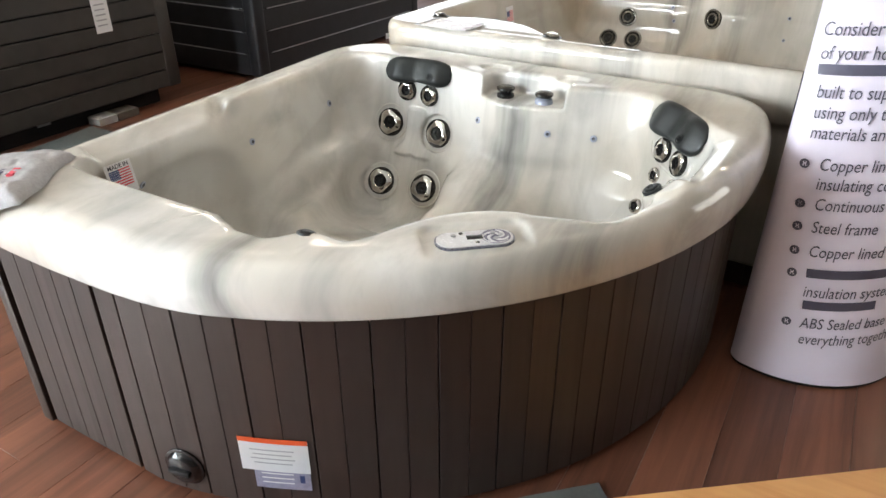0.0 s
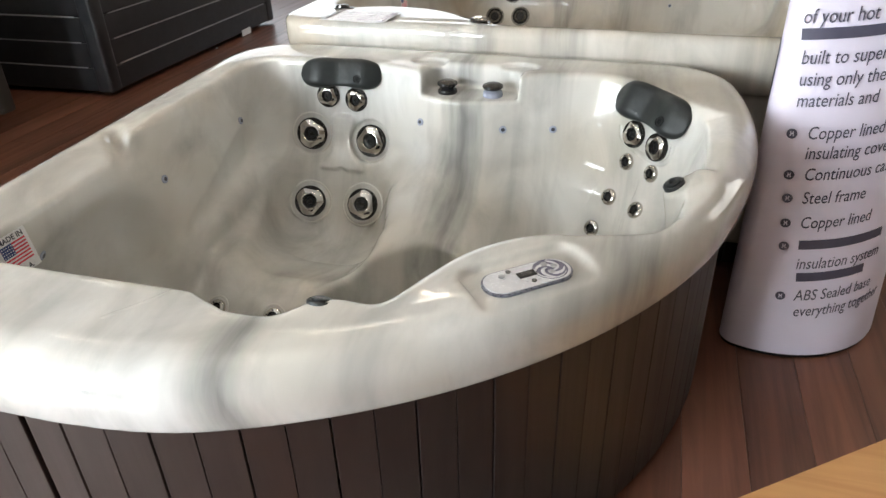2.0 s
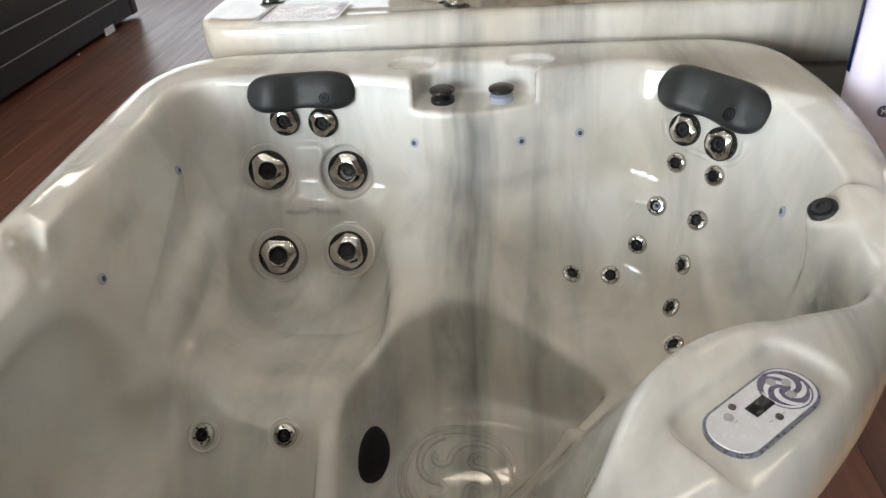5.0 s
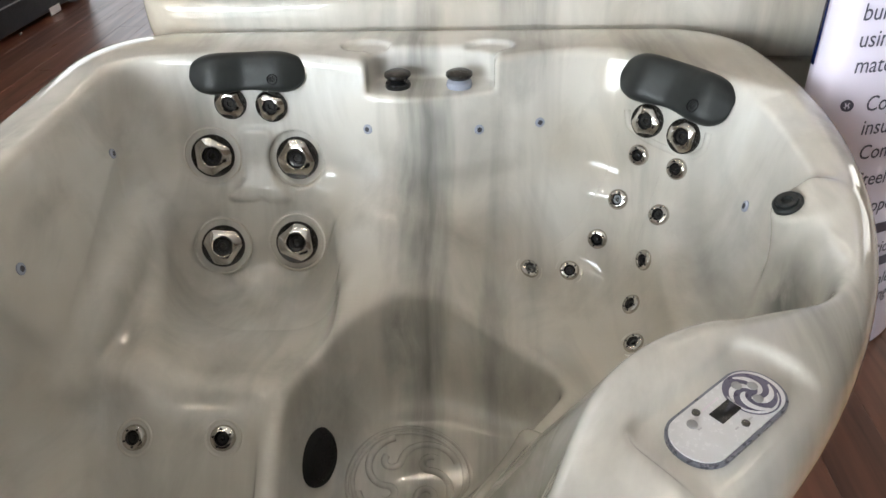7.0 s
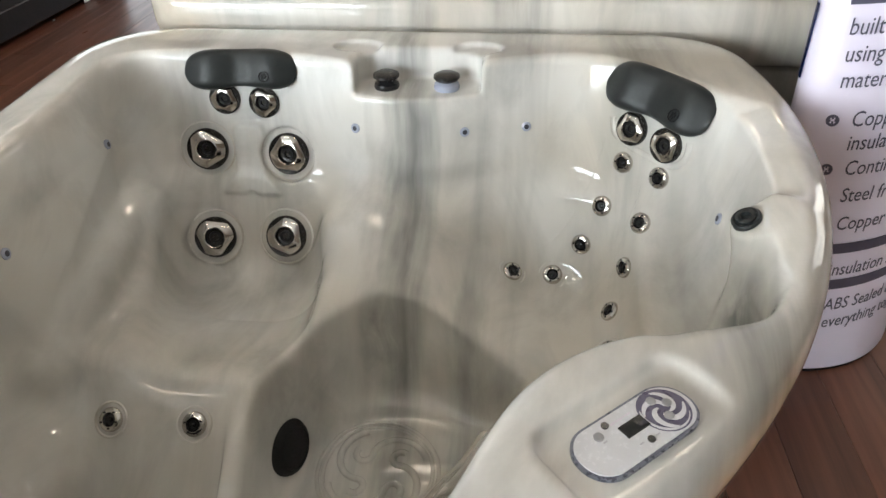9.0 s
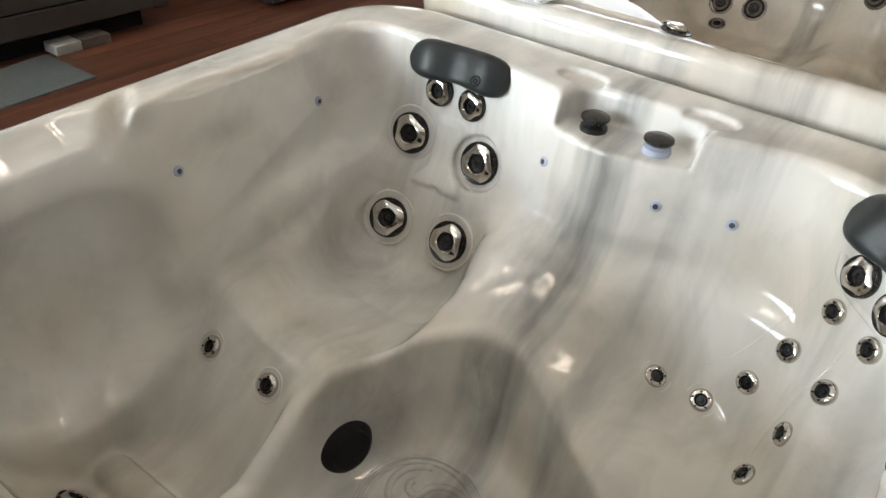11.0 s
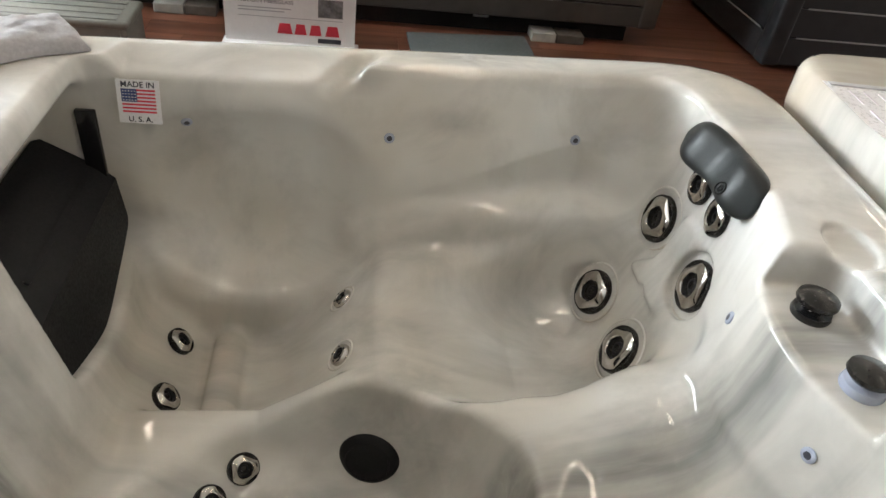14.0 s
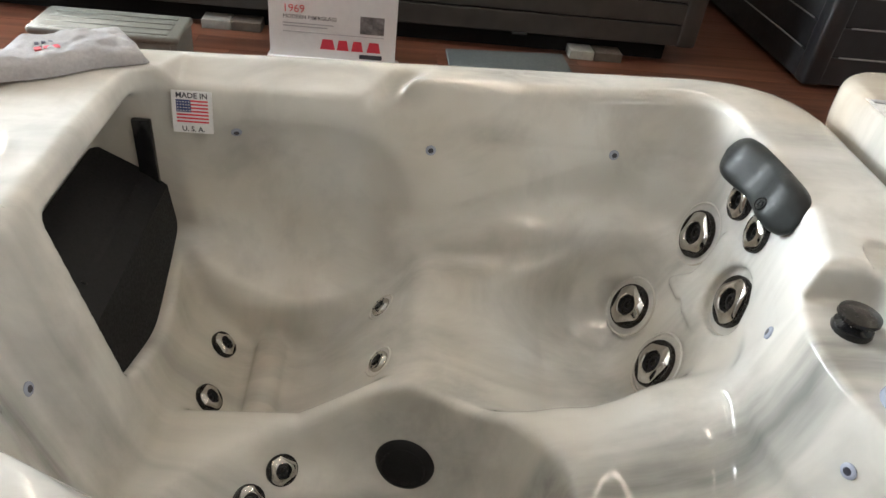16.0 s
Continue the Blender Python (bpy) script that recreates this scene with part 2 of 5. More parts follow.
WALL = plain("warm_beige_paint", (0.27, 0.235, 0.20), 0.8, 0, 0.04, 6)
CEIL = plain("ceiling_white", (0.50, 0.50, 0.48), 0.9, 0, 0.04, 8)
FRAME_MAT = plain("aluminium_frame", (0.35, 0.35, 0.36), 0.4, 0.6)
TUBE = bpy.data.materials.new("lamp_tube")
TUBE.use_nodes = True
TUBE.node_tree.nodes["Principled BSDF"].inputs["Emission Color"].default_value = (1.0, 0.86, 0.68, 1)
TUBE.node_tree.nodes["Principled BSDF"].inputs["Emission Strength"].default_value = 24.0
GLASS, gnt, gb = tree("window_glass")
gb.inputs["Transmission Weight"].default_value = 1.0
gb.inputs["Roughness"].default_value = 0.0
gb.inputs["IOR"].default_value = 1.05


# ---- mesh helpers ----
AT = {}


def thing(name, m=None, label="", category="", group="", kind=""):
    ob = new(name)
    ob.empty_display_size = 0.1
    AT[ob] = m or Matrix()
    ob.matrix_basis = AT[ob]
    return tagged(ob, label, category, group, kind)


def as_mesh(name, bm, material, smooth=True):
    if isinstance(bm, bpy.types.Mesh):
        return bm
    me = bpy.data.meshes.new(name)
    bm.to_mesh(me)
    bm.free()
    if smooth:
        me.shade_smooth()
        me.set_sharp_from_angle(angle=radians(38))
    me.materials.append(material)
    return me


def part(name, bm, material, parent=None, label="", m=None, kind=""):
    """One mesh object. m: its pose in the world (for a mesh in world metres, none)."""
    ob = new(name, as_mesh(name, bm, material))
    AT[ob] = m if m is not None else Matrix()
    if parent is not None:
        ob.parent = parent
        ob.matrix_basis = AT[parent].inverted() @ AT[ob]
    else:
        ob.matrix_basis = AT[ob]
    if label:
        ob["label"] = label
    if kind:
        ob["kind"] = kind
    return ob


def box(x0, x1, y0, y1, z0, z1, bevel=0.0, seg=2):
    bm = bmesh.new()
    bmesh.ops.create_cube(bm, size=1, matrix=Matrix.Translation(((x0 + x1) / 2, (y0 + y1) / 2, (z0 + z1) / 2)) @ Matrix.Diagonal((x1 - x0, y1 - y0, z1 - z0, 1)))
    if bevel:
        bmesh.ops.bevel(bm, geom=bm.edges[:], offset=bevel, segments=seg, profile=0.5, affect='EDGES', clamp_overlap=True)
    return bm


def lathe(profile, seg=32, shape=None):
    """Turn (radius, height) pairs round z; shape(angle) scales the radius."""
    bm = bmesh.new()
    rings = []
    for r, z in profile:
        if r < 1e-6:
            rings.append([bm.verts.new((0, 0, z))])
        else:
            rings.append([bm.verts.new((r * (shape(2 * math.pi * i / seg) if shape else 1) * math.cos(2 * math.pi * i / seg),
                                        r * (shape(2 * math.pi * i / seg) if shape else 1) * math.sin(2 * math.pi * i / seg), z)) for i in range(seg)])
    for a, b in zip(rings, rings[1:]):
        for i in range(seg):
            j = (i + 1) % seg
            if len(a) == 1 and len(b) == 1:
                continue
            if len(a) == 1:
                bm.faces.new((a[0], b[j], b[i]))
            elif len(b) == 1:
                bm.faces.new((a[i], a[j], b[0]))
            else:
                bm.faces.new((a[i], a[j], b[j], b[i]))
    bmesh.ops.recalc_face_normals(bm, faces=bm.faces[:])
    return bm


def prism(outline, z0, z1, bevel=0.0, seg=2):
    """A plate with an (x, y) outline."""
    bm = bmesh.new()
    low = [bm.verts.new((x, y, z0)) for x, y in outline]
    top = [bm.verts.new((x, y, z1)) for x, y in outline]
    bm.faces.new(low[::-1])
    roof = bm.faces.new(top)
    n = len(outline)
    for i in range(n):
        bm.faces.new((low[i], low[(i + 1) % n], top[(i + 1) % n], top[i]))
    if bevel:
        bmesh.ops.bevel(bm, geom=roof.edges[:], offset=bevel, segments=seg, profile=0.5, affect='EDGES', clamp_overlap=True)
    bmesh.ops.recalc_face_normals(bm, faces=bm.faces[:])
    return bm


def rounded(w, h, r, n=6):
    pts = []
    for cx, cy, a0 in ((w / 2 - r, h / 2 - r, 0), (-w / 2 + r, h / 2 - r, 90), (-w / 2 + r, -h / 2 + r, 180), (w / 2 - r, -h / 2 + r, 270)):
        for i in range(n + 1):
            a = radians(a0 + 90 * i / n)
            pts.append((cx + r * math.cos(a), cy + r * math.sin(a)))
    return pts


def frame_on(p, n, up=(0, 0, 1)):
    """The pose with z along n at p, y as near to up as can be."""
    n = Vector(n).normalized()
    u = Vector(up)
    y = (u - n * u.dot(n))
    if y.length < 1e-4:
        y = Vector((0, 1, 0)) - n * n.y
    y.normalize()
    x = y.cross(n)
    return Matrix(((x.x, y.x, n.x, p[0]), (x.y, y.y, n.y, p[1]), (x.z, y.z, n.z, p[2]), (0, 0, 0, 1)))


def words(text, size, thick=0.0006, align='LEFT', bold=0.0):
    """Lettering as a mesh in the xy plane."""
    c = bpy.data.curves.new("lettering", 'FONT')
    c.body, c.size, c.extrude, c.align_x, c.resolution_u = text, size, thick / 2, align, 3
    c.offset = bold
    ob = new("lettering", c)
    bpy.context.view_layer.update()
    me = bpy.data.meshes.new_from_object(ob.evaluated_get(bpy.context.evaluated_depsgraph_get()))
    bpy.data.objects.remove(ob)
    bpy.data.curves.remove(c)
    bm = bmesh.new()
    bm.from_mesh(me)
    bpy.data.meshes.remove(me)
    return bm


def shifted(bm, dx=0, dy=0, dz=0):
    bmesh.ops.translate(bm, verts=bm.verts[:], vec=(dx, dy, dz))
    return bm


def joined(*bms):
    out = bmesh.new()
    for b in bms:
        me = bpy.data.meshes.new("join")
        b.to_mesh(me)
        b.free()
        out.from_mesh(me)
        bpy.data.meshes.remove(me)
    return out


# ---- moulded shells: a smooth field, and the surface where it is zero ----
def smin(a, b, k):
    h = np.maximum(k - np.abs(a - b), 0) / k
    return np.minimum(a, b) - h * h * k / 4


def smax(a, b, k):
    return -smin(-a, -b, k)


def ease(u):
    u = np.clip(u, 0, 1)
    return u * u * (3 - 2 * u)


def soft(u, w):
    """Zero below, u above, with a smooth bend of width w between."""
    return 0.5 * (u + np.sqrt(u * u + w * w))


def moulded(field, lo, hi, step):
    """A mesh of the surface field(x, y, z) = 0: a vertex for each cell that it crosses, drawn on to the surface."""
    axes = [np.arange(a, b + step, step) for a, b in zip(lo, hi)]
    X, Y, Z = np.meshgrid(*axes, indexing="ij")
    F = field(X, Y, Z)
    inside = F < 0
    shape = tuple(s - 1 for s in F.shape)
    corner = [(i, j, k) for i in (0, 1) for j in (0, 1) for k in (0, 1)]

    def cut(a, c):
        return a[c[0]:c[0] + shape[0], c[1]:c[1] + shape[1], c[2]:c[2] + shape[2]]
    count = sum(cut(inside, c).astype(np.int8) for c in corner)
    cells = np.argwhere((count > 0) & (count < 8))
    index = -np.ones(shape, int)
    index[tuple(cells.T)] = np.arange(len(cells))
    total, hits = np.zeros((len(cells), 3)), np.zeros(len(cells))
    for a in corner:
        for ax in range(3):
            if a[ax]:
                continue
            b = list(a)
            b[ax] = 1
            fa, fb = F[tuple((cells + a).T)], F[tuple((cells + b).T)]
            on = (fa < 0) != (fb < 0)
            f = np.where(on, fa / np.where(on, fa - fb, 1), 0)
            p = cells + np.array(a, float)
            p[:, ax] += f
            total[on] += p[on]
            hits[on] += 1
    P = np.array(lo) + step * total / hits[:, None]
    for _ in range(3):
        f, g = slope(field, P)
        d = f[:, None] * g / np.maximum((g * g).sum(1), 0.05)[:, None]
        P -= np.clip(d, -0.5 * step, 0.5 * step)
    quads = []
    for ax in range(3):
        o1, o2 = (ax + 1) % 3, (ax + 2) % 3
        sl0, sl1 = [slice(1, -1)] * 3, [slice(1, -1)] * 3
        sl0[ax], sl1[ax] = slice(0, -1), slice(1, None)
        a, b = inside[tuple(sl0)], inside[tuple(sl1)]
        at = np.argwhere(a != b)
        flip = b[tuple(at.T)]
        at[:, o1] += 1
        at[:, o2] += 1
        e1, e2 = np.eye(3, dtype=int)[o1], np.eye(3, dtype=int)[o2]
        q = np.stack([index[tuple((at - s).T)] for s in (e1 + e2, e2, 0 * e1, e1)], 1)
        q[flip] = q[flip][:, ::-1]
        quads.append(q)
    return P, np.concatenate(quads)


def slope(field, P, e=0.0015):
    f = field(P[:, 0], P[:, 1], P[:, 2])
    g = np.stack([(field(P[:, 0] + e * (i == 0), P[:, 1] + e * (i == 1), P[:, 2] + e * (i == 2)) - field(P[:, 0] - e * (i == 0), P[:, 1] - e * (i == 1), P[:, 2] - e * (i == 2))) / (2 * e) for i in range(3)], 1)
    return f, g


def mesh_of(name, P, quads, material):
    me = bpy.data.meshes.new(name)
    me.from_pydata(P.tolist(), [], quads.tolist())
    me.update()
    me.shade_smooth()
    me.materials.append(material)
    return me


def seat_on(field, p, steps=12, reach=0.012):
    """The nearest place on a field's surface to p, and the way out of it."""
    P = np.array([p], float)
    for _ in range(steps):
        f, g = slope(field, P)
        P -= np.clip(f[:, None] * g / np.maximum((g * g).sum(1), 0.2)[:, None], -0.02, 0.02)
    f, g = slope(field, P, reach)
    return Vector(P[0]), Vector(g[0]).normalized()


def seats_on(field, P, steps=8):
    """The same for many places at once."""
    P = np.array(P, float)
    for _ in range(steps):
        f, g = slope(field, P)
        P -= np.clip(f[:, None] * g / np.maximum((g * g).sum(1), 0.2)[:, None], -0.02, 0.02)
    f, g = slope(field, P, 0.012)
    return P, g / np.linalg.norm(g, axis=1)[:, None]


# ---- the corner hot tub ----
RIM = 0.755


def rim_z(Y):
    """The rim rises a little towards the back."""
    return RIM + 0.016 * (Y - 1.05)


CX, CY = -1.485, 2.037


def outer_plan(X, Y):
    """Below zero inside the rim's outline: two straight sides, a straight stub in front and a big arc."""
    left = (-1.885 - 0.03 * (Y - 1.6)) - X
    back = Y - (2.500 - 0.035 * (X + 1.0))
    front = 0.722 - Y
    arc = np.hypot(X - CX, Y - CY) - 1.345
    d = smax(left, back, 0.26)
    d = smax(d, smax(front, arc, 0.05), 0.16)
    return d


def box2(X, Y, x0, x1, y0, y1, r):
    qx, qy = np.abs(X - (x0 + x1) / 2) - (x1 - x0) / 2 + r, np.abs(Y - (y0 + y1) / 2) - (y1 - y0) / 2 + r
    return np.hypot(np.maximum(qx, 0), np.maximum(qy, 0)) + np.minimum(np.maximum(qx, qy), 0) - r


def tub_cavity(X, Y, Z):
    down = np.clip(rim_z(Y) - 0.015 - Z, -0.05, 1.0)
    # the opening within the rim
    # the wall is let in above the armrest, up to a slanting fold
    let_in = np.clip((0.455 + 0.375 * (Y - 1.62) - Z) / 0.12, 0, 1) * np.clip((Y - 1.60) / 0.06, 0, 1) * np.clip((2.15 - Y) / 0.08, 0, 1)
    left = (-1.722 - 0.03 * (Y - 1.6)) - X + 0.17 * down - 0.036 * let_in
    mid = np.exp(-((X + 0.985) / 0.25) ** 2)
    back = Y - (2.276 - 0.104 * mid) + (0.16 + 0.30 * soft(down - 0.2, 0.06)) * down
    arc = np.hypot(X - CX, Y - CY) - 1.262 + 0.045 * np.exp(-((Y - 1.98) / 0.26) ** 2) + 0.042 * np.clip((1.30 - Y) / 0.25, 0, 1) + 0.26 * down
    diag = (X + Y - 1.745) * 0.7071 + (0.20 + 0.28 * np.clip(down - 0.2, 0, 1)) * down
    plan = smax(smax(left, back, 0.12), smax(arc, diag, 0.06), 0.08)
    deck_f = smax(plan, 0.978 + 0.20 * down - Y - np.clip((X + 1.15) * 0.5, 0, 0.043), 0.03)
    reach = np.hypot(X + 0.489, Y - 1.033)
    toward = np.clip(((X + 0.489) * -0.5 + (Y - 1.033) * 0.87) / np.maximum(reach, 0.01), 0, 1) ** 2
    pod = (reach - 0.288 - (0.12 + 0.40 * toward) * down) * (1 - 0.12 * toward)
    knuckle = np.hypot(X + 0.878, Y - 0.920) - 0.096 - 0.10 * down
    plan = smax(smax(deck_f, -pod, 0.10), -knuckle, 0.035)
    # bench level, and the bowls sunk below it
    bench = smin(smax(0.40 + 0.47 * (Y - 1.985), 0.350 - 0.5 * np.clip(1.60 - Y, 0, 0.3), 0.05), 0.460, 0.05)
    d = smax(plan, bench - Z, 0.05 + 0.07 * mid)
    b_down = np.clip(0.50 - Z, -0.3, 0.6)
    seat = box2(X - 0.15 * np.clip(2.10 - Y, 0, 0.5), Y, -1.664, -1.185, 1.45, 2.235, 0.12) + 0.22 * b_down + 0.30 * np.clip(Y - 2.0, 0, 0.3) * b_down / 0.2
    seat = smax(seat, 0.195 + 0.42 * np.clip(1.92 - Y, 0, 0.32) - Z, 0.14)
    legs = smax(box2(X, Y, -1.715, -1.245, 1.03, 1.80, 0.07) + 0.08 * b_down + 0.026 / (1 + np.exp(-(X + 1.470) / 0.012)), 0.068 - Z, 0.06)
    legs = smax(legs, (Y - 1.530) * 0.74 - (Z - 0.258) * 0.67, 0.06)
    bent_y, bent_z, power = np.abs((Y - 1.325) / 0.312), np.abs((Z - 0.470) / np.where(Z > 0.47, 0.250, 0.282)), np.where(Z > 0.47, 2.9, 2.0)
    face = (bent_y ** power + bent_z ** power) ** (1 / power)
    dish = (np.sqrt(((X + 1.60) / 0.160) ** 2 + face ** 2) - 1) * 0.17
    legs = smax(legs, (1.135 - Y) * 0.72 + (0.145 - Z) * 0.69, 0.025)
    rib = np.sqrt((Y - 1.258) ** 2 + (Z - 0.070) ** 2 + np.maximum(np.abs(X + 1.455) - 0.115, 0) ** 2) - 0.040
    legs = smax(legs, -rib, 0.018)
    front_low = smax(box2(X, Y, -1.70, -0.80, 0.95, 1.66, 0.10), 0.185 + 0.72 * np.clip(Y - 1.36, 0, 0.4) - Z, 0.06)
    well = smax(-1.262 - X, 0.40 * X + 0.917 * Y - 1.335, 0.14)
    well = smax(well, 0.83 * X - 0.555 * Y + 1.490, 0.07)
    well = smax(well, -0.72 * X + 0.69 * Y - 2.065, 0.16)
    well = smax(well, np.hypot(X - CX, Y - CY) - 1.15, 0.12)
    well = smax(well, (-0.72 * X - 0.69 * Y + 0.020) + 0.55 * np.clip(0.10 - Z, -0.2, 0.2), 0.06)
    well = smax(well + 0.10 * np.clip(0.34 - Z, -0.1, 0.5), 0.028 - Z, 0.11)
    hip_floor = 0.190 + 0.47 * soft(-0.64 - X, 0.10) + 0.47 * soft(Y - 1.94, 0.08) * ease((-0.70 - X) / 0.28)
    hip = smax(box2(X, Y, -1.10, -0.395, 1.10, 2.20, 0.12) + 0.27 * b_down, hip_floor - Z, 0.11)
    hip = smax(hip, (X + Y - 1.690) * 0.7071 + 0.30 * b_down, 0.10)
    hip = smax(hip, 1.82 - 0.96 * (X + 0.87) - Y - 0.20, 0.06)
    low = smin(smin(seat, legs, 0.07), smin(well, hip, 0.034), 0.026)
    low = smin(low, front_low, 0.03)
    low = smax(low, plan, 0.03)
    low = smin(low, dish, 0.018)
    d = smin(d, low, 0.026 + 0.004 * ease((X + 1.60) / 0.2) + 0.05 * ease((X + 1.30) / 0.1) * ease((-1.02 - X) / 0.08) * ease((Y - 1.86) / 0.1) * ease((0.55 - Z) / 0.06) + 0.08 * ease((X + 1.10) / 0.12) * ease((Y - 1.86) / 0.15) * ease((-0.72 - X) / 0.10) * ease((0.54 - Z) / 0.06))
    # filter recess below the deck
    filt = smax(box2(X, Y, -1.705, -1.235, 0.86, 1.12, 0.03), smax(0.262 + 0.33 * np.sqrt((X + 1.43) ** 2 + 0.002) - Z, Z - 0.700, 0.02), 0.03)
    d = smin(d, filt, 0.018)
    # shelf for the valves, and two shallow cup rests
    shelf = smax(box2(X, Y, -1.128, -0.818, 2.10, 2.312, 0.05), 0.698 - Z, 0.012)
    d = smin(d, shelf, 0.010)
    return d


# flat round pads under the four big jets: place and face
PADS = ((-1.553, 2.236, 0.523, 0.06, -0.958, 0.28), (-1.330, 2.236, 0.512, -0.10, -0.955, 0.28), (-1.540, 2.130, 0.308, 0.16, -0.862, 0.48), (-1.340, 2.132, 0.318, -0.06, -0.875, 0.48))


def tub_field(X, Y, Z):
    o = outer_plan(X, Y)
    lip = o + 2.2 * np.clip(0.690 - Z, 0, 0.1) ** 2
    body = smax(smax(lip, Z - rim_z(Y), 0.085), 0.616 - Z, 0.008)
    body = np.minimum(body, np.maximum(np.maximum(o + 0.06, -0.06 - Z), Z - 0.65))
    bevel = 0.37 * (X + 1.700 + 0.03 * (Y - 1.3)) + 0.93 * (Z - 0.713) - 1.4 * np.clip(Y - 1.40, 0, 1) ** 2 - 0.8 * np.clip(1.07 - Y, 0, 1)
    body = smax(body, np.minimum(bevel, -1.60 - X), 0.008)
    cav = -tub_cavity(X, Y, Z)
    d = smax(body, cav, 0.010 + 0.013 * np.clip((X + 1.66) / 0.1, 0, 1) + 0.020 * np.clip((Y - 1.62) / 0.08, 0, 1) * np.clip((-1.56 - X) / 0.06, 0, 1) * np.clip((2.30 - Y) / 0.1, 0, 1))
    # a flat bevel inside the rim by the air control
    slant = 0.45 * cav + 0.90 * (Z - rim_z(Y)) + 0.021 - 0.4 * np.clip(1.43 - Y, 0, 1) - 0.4 * np.clip(-0.72 - X, 0, 1) - 0.4 * np.clip(Y - 2.0, 0, 1)
    d = smax(d, slant, 0.006)
    t = np.clip(((X + 1.80) * 0.095 + (Y - 1.585) * -0.095 + (Z - 0.785) * -0.068) / 0.0227, 0, 1)
    fold = np.sqrt((X + 1.80 - 0.095 * t) ** 2 + (Y - 1.585 + 0.095 * t) ** 2 + (Z - 0.785 + 0.068 * t) ** 2) - 0.017
    d = smax(d, -fold, 0.030)
    # cup rests, the rest for the panel and the bowl by the air control
    cups = np.minimum(np.hypot(X + 1.138, (Y - 2.335) * 1.5), np.hypot(X + 0.830, (Y - 2.320) * 1.5)) - 0.060
    d = smax(d, -smax(cups, rim_z(Y) - 0.012 - Z, 0.012), 0.008)
    tx, ty = (X + 0.592) * 0.766 + (Y - 1.146) * 0.643, -(X + 0.592) * 0.643 + (Y - 1.146) * 0.766
    rest = np.hypot(np.maximum(np.abs(tx) - 0.086, 0), np.maximum(np.abs(ty) - 0.032, 0)) - 0.030
    d = smax(d, -smax(rest, rim_z(Y) - 0.012 - Z, 0.012), 0.010)
    # rounded armrest that runs up along the seat's side
    t = np.clip(((Y - 1.575) * 0.52 + (Z - 0.352) * 0.098) / 0.28, 0, 1)
    arm = np.sqrt((X + 1.702 - 0.012 * t) ** 2 + (Y - 1.575 - 0.52 * t) ** 2 + (Z - 0.352 - 0.098 * t) ** 2) - 0.046 + 0.022 * (2 * t - 1) ** 2
    d = smin(d, arm, 0.070)
    # the raised tongue between the upper pair of jets
    tongue = box2(X - 0.9 * np.clip(0.47 - Z, 0, 0.05) * np.sign(X + 1.433), Z, -1.476, -1.390, 0.415, 0.594, 0.022)
    d = d - 0.011 * np.clip(0.5 - tongue / 0.012, 0, 1) * np.clip((Y - 2.05) / 0.05, 0, 1)
    for px, py, pz, nx, ny, nz in PADS:
        h = (X - px) * nx + (Y - py) * ny + (Z - pz) * nz
        rad = np.sqrt(np.maximum((X - px) ** 2 + (Y - py) ** 2 + (Z - pz) ** 2 - h * h, 0)) - 0.074
        d = smin(d, smax(rad, h, 0.004), 0.006)
        d = smax(d, -np.maximum(smax(rad, -h, 0.004), h - 0.05), 0.006)
    nook = smax(np.hypot(X + 0.450, (Y - 1.475) * 0.8) - 0.098, 0.34 - Z, 0.08)
    d = smax(d, -nook, 0.04)
    boss = smax(np.hypot(X + 0.335, Y - 1.622) - 0.045 + 0.30 * np.clip(0.73 - Z, 0, 0.3), Z - 0.728 - 0.4 * (X + 0.335), 0.012)
    d = smin(d, boss, 0.06)
    return d


P, quads = moulded(tub_field, (-2.0, 0.66, -0.08), (-0.08, 2.60, 0.79), 0.0073)
mid_z = P[quads].mean(1)
inner = outer_plan(mid_z[:, 0], mid_z[:, 1]) < -0.065
quads = quads[(inner | (mid_z[:, 2] > 0.60)) & (mid_z[:, 2] > 0.012)]

hot_tub = thing("hot_tub", pose(-1.1, 1.6, 0), "empty corner hot tub, marbled white acrylic shell, dark brown slatted cabinet", "hot tub")
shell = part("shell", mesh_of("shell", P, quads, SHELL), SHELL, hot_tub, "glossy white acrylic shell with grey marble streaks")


# cabinet slats, one by one round the outline
def slat_mesh(w, h):
    return as_mesh("slat", prism([(-w / 2 + 0.0004, 0), (w / 2 - 0.0004, 0), (w / 2 - 0.0004, 0.0105), (w / 2 - 0.0017, 0.013), (-w / 2 + 0.0017, 0.013), (-w / 2 + 0.0004, 0.0105)], 0, h), CAB, False)


SLAT_W = 0.073
SLAT = slat_mesh(SLAT_W, 0.59)
BASE_Z = 0.025


def slat_at(x, y, nx, ny):
    """A slat at (x, y) whose face looks along (nx, ny)."""
    m = Matrix(((ny, nx, 0, x), (-nx, ny, 0, y), (0, 0, 1, BASE_Z), (0, 0, 0, 1)))
    part("slat", SLAT, CAB, hot_tub, "", m)


R_CAB = 1.283
a0 = math.asin((CY - 0.768) / R_CAB)
start_x = CX + R_CAB * math.cos(a0)
n_arc = int((a0 + math.asin((2.44 - CY) / R_CAB)) * R_CAB / SLAT_W)
for i in range(n_arc):
    t = -a0 + (i + 0.5) * SLAT_W / R_CAB
    t += (0.0006 if i % 2 else -0.0006) / R_CAB * -1
    slat_at(CX + R_CAB * math.cos(t), CY + R_CAB * math.sin(t), math.cos(t), math.sin(t))
n_front = int((start_x + 1.775) / SLAT_W)
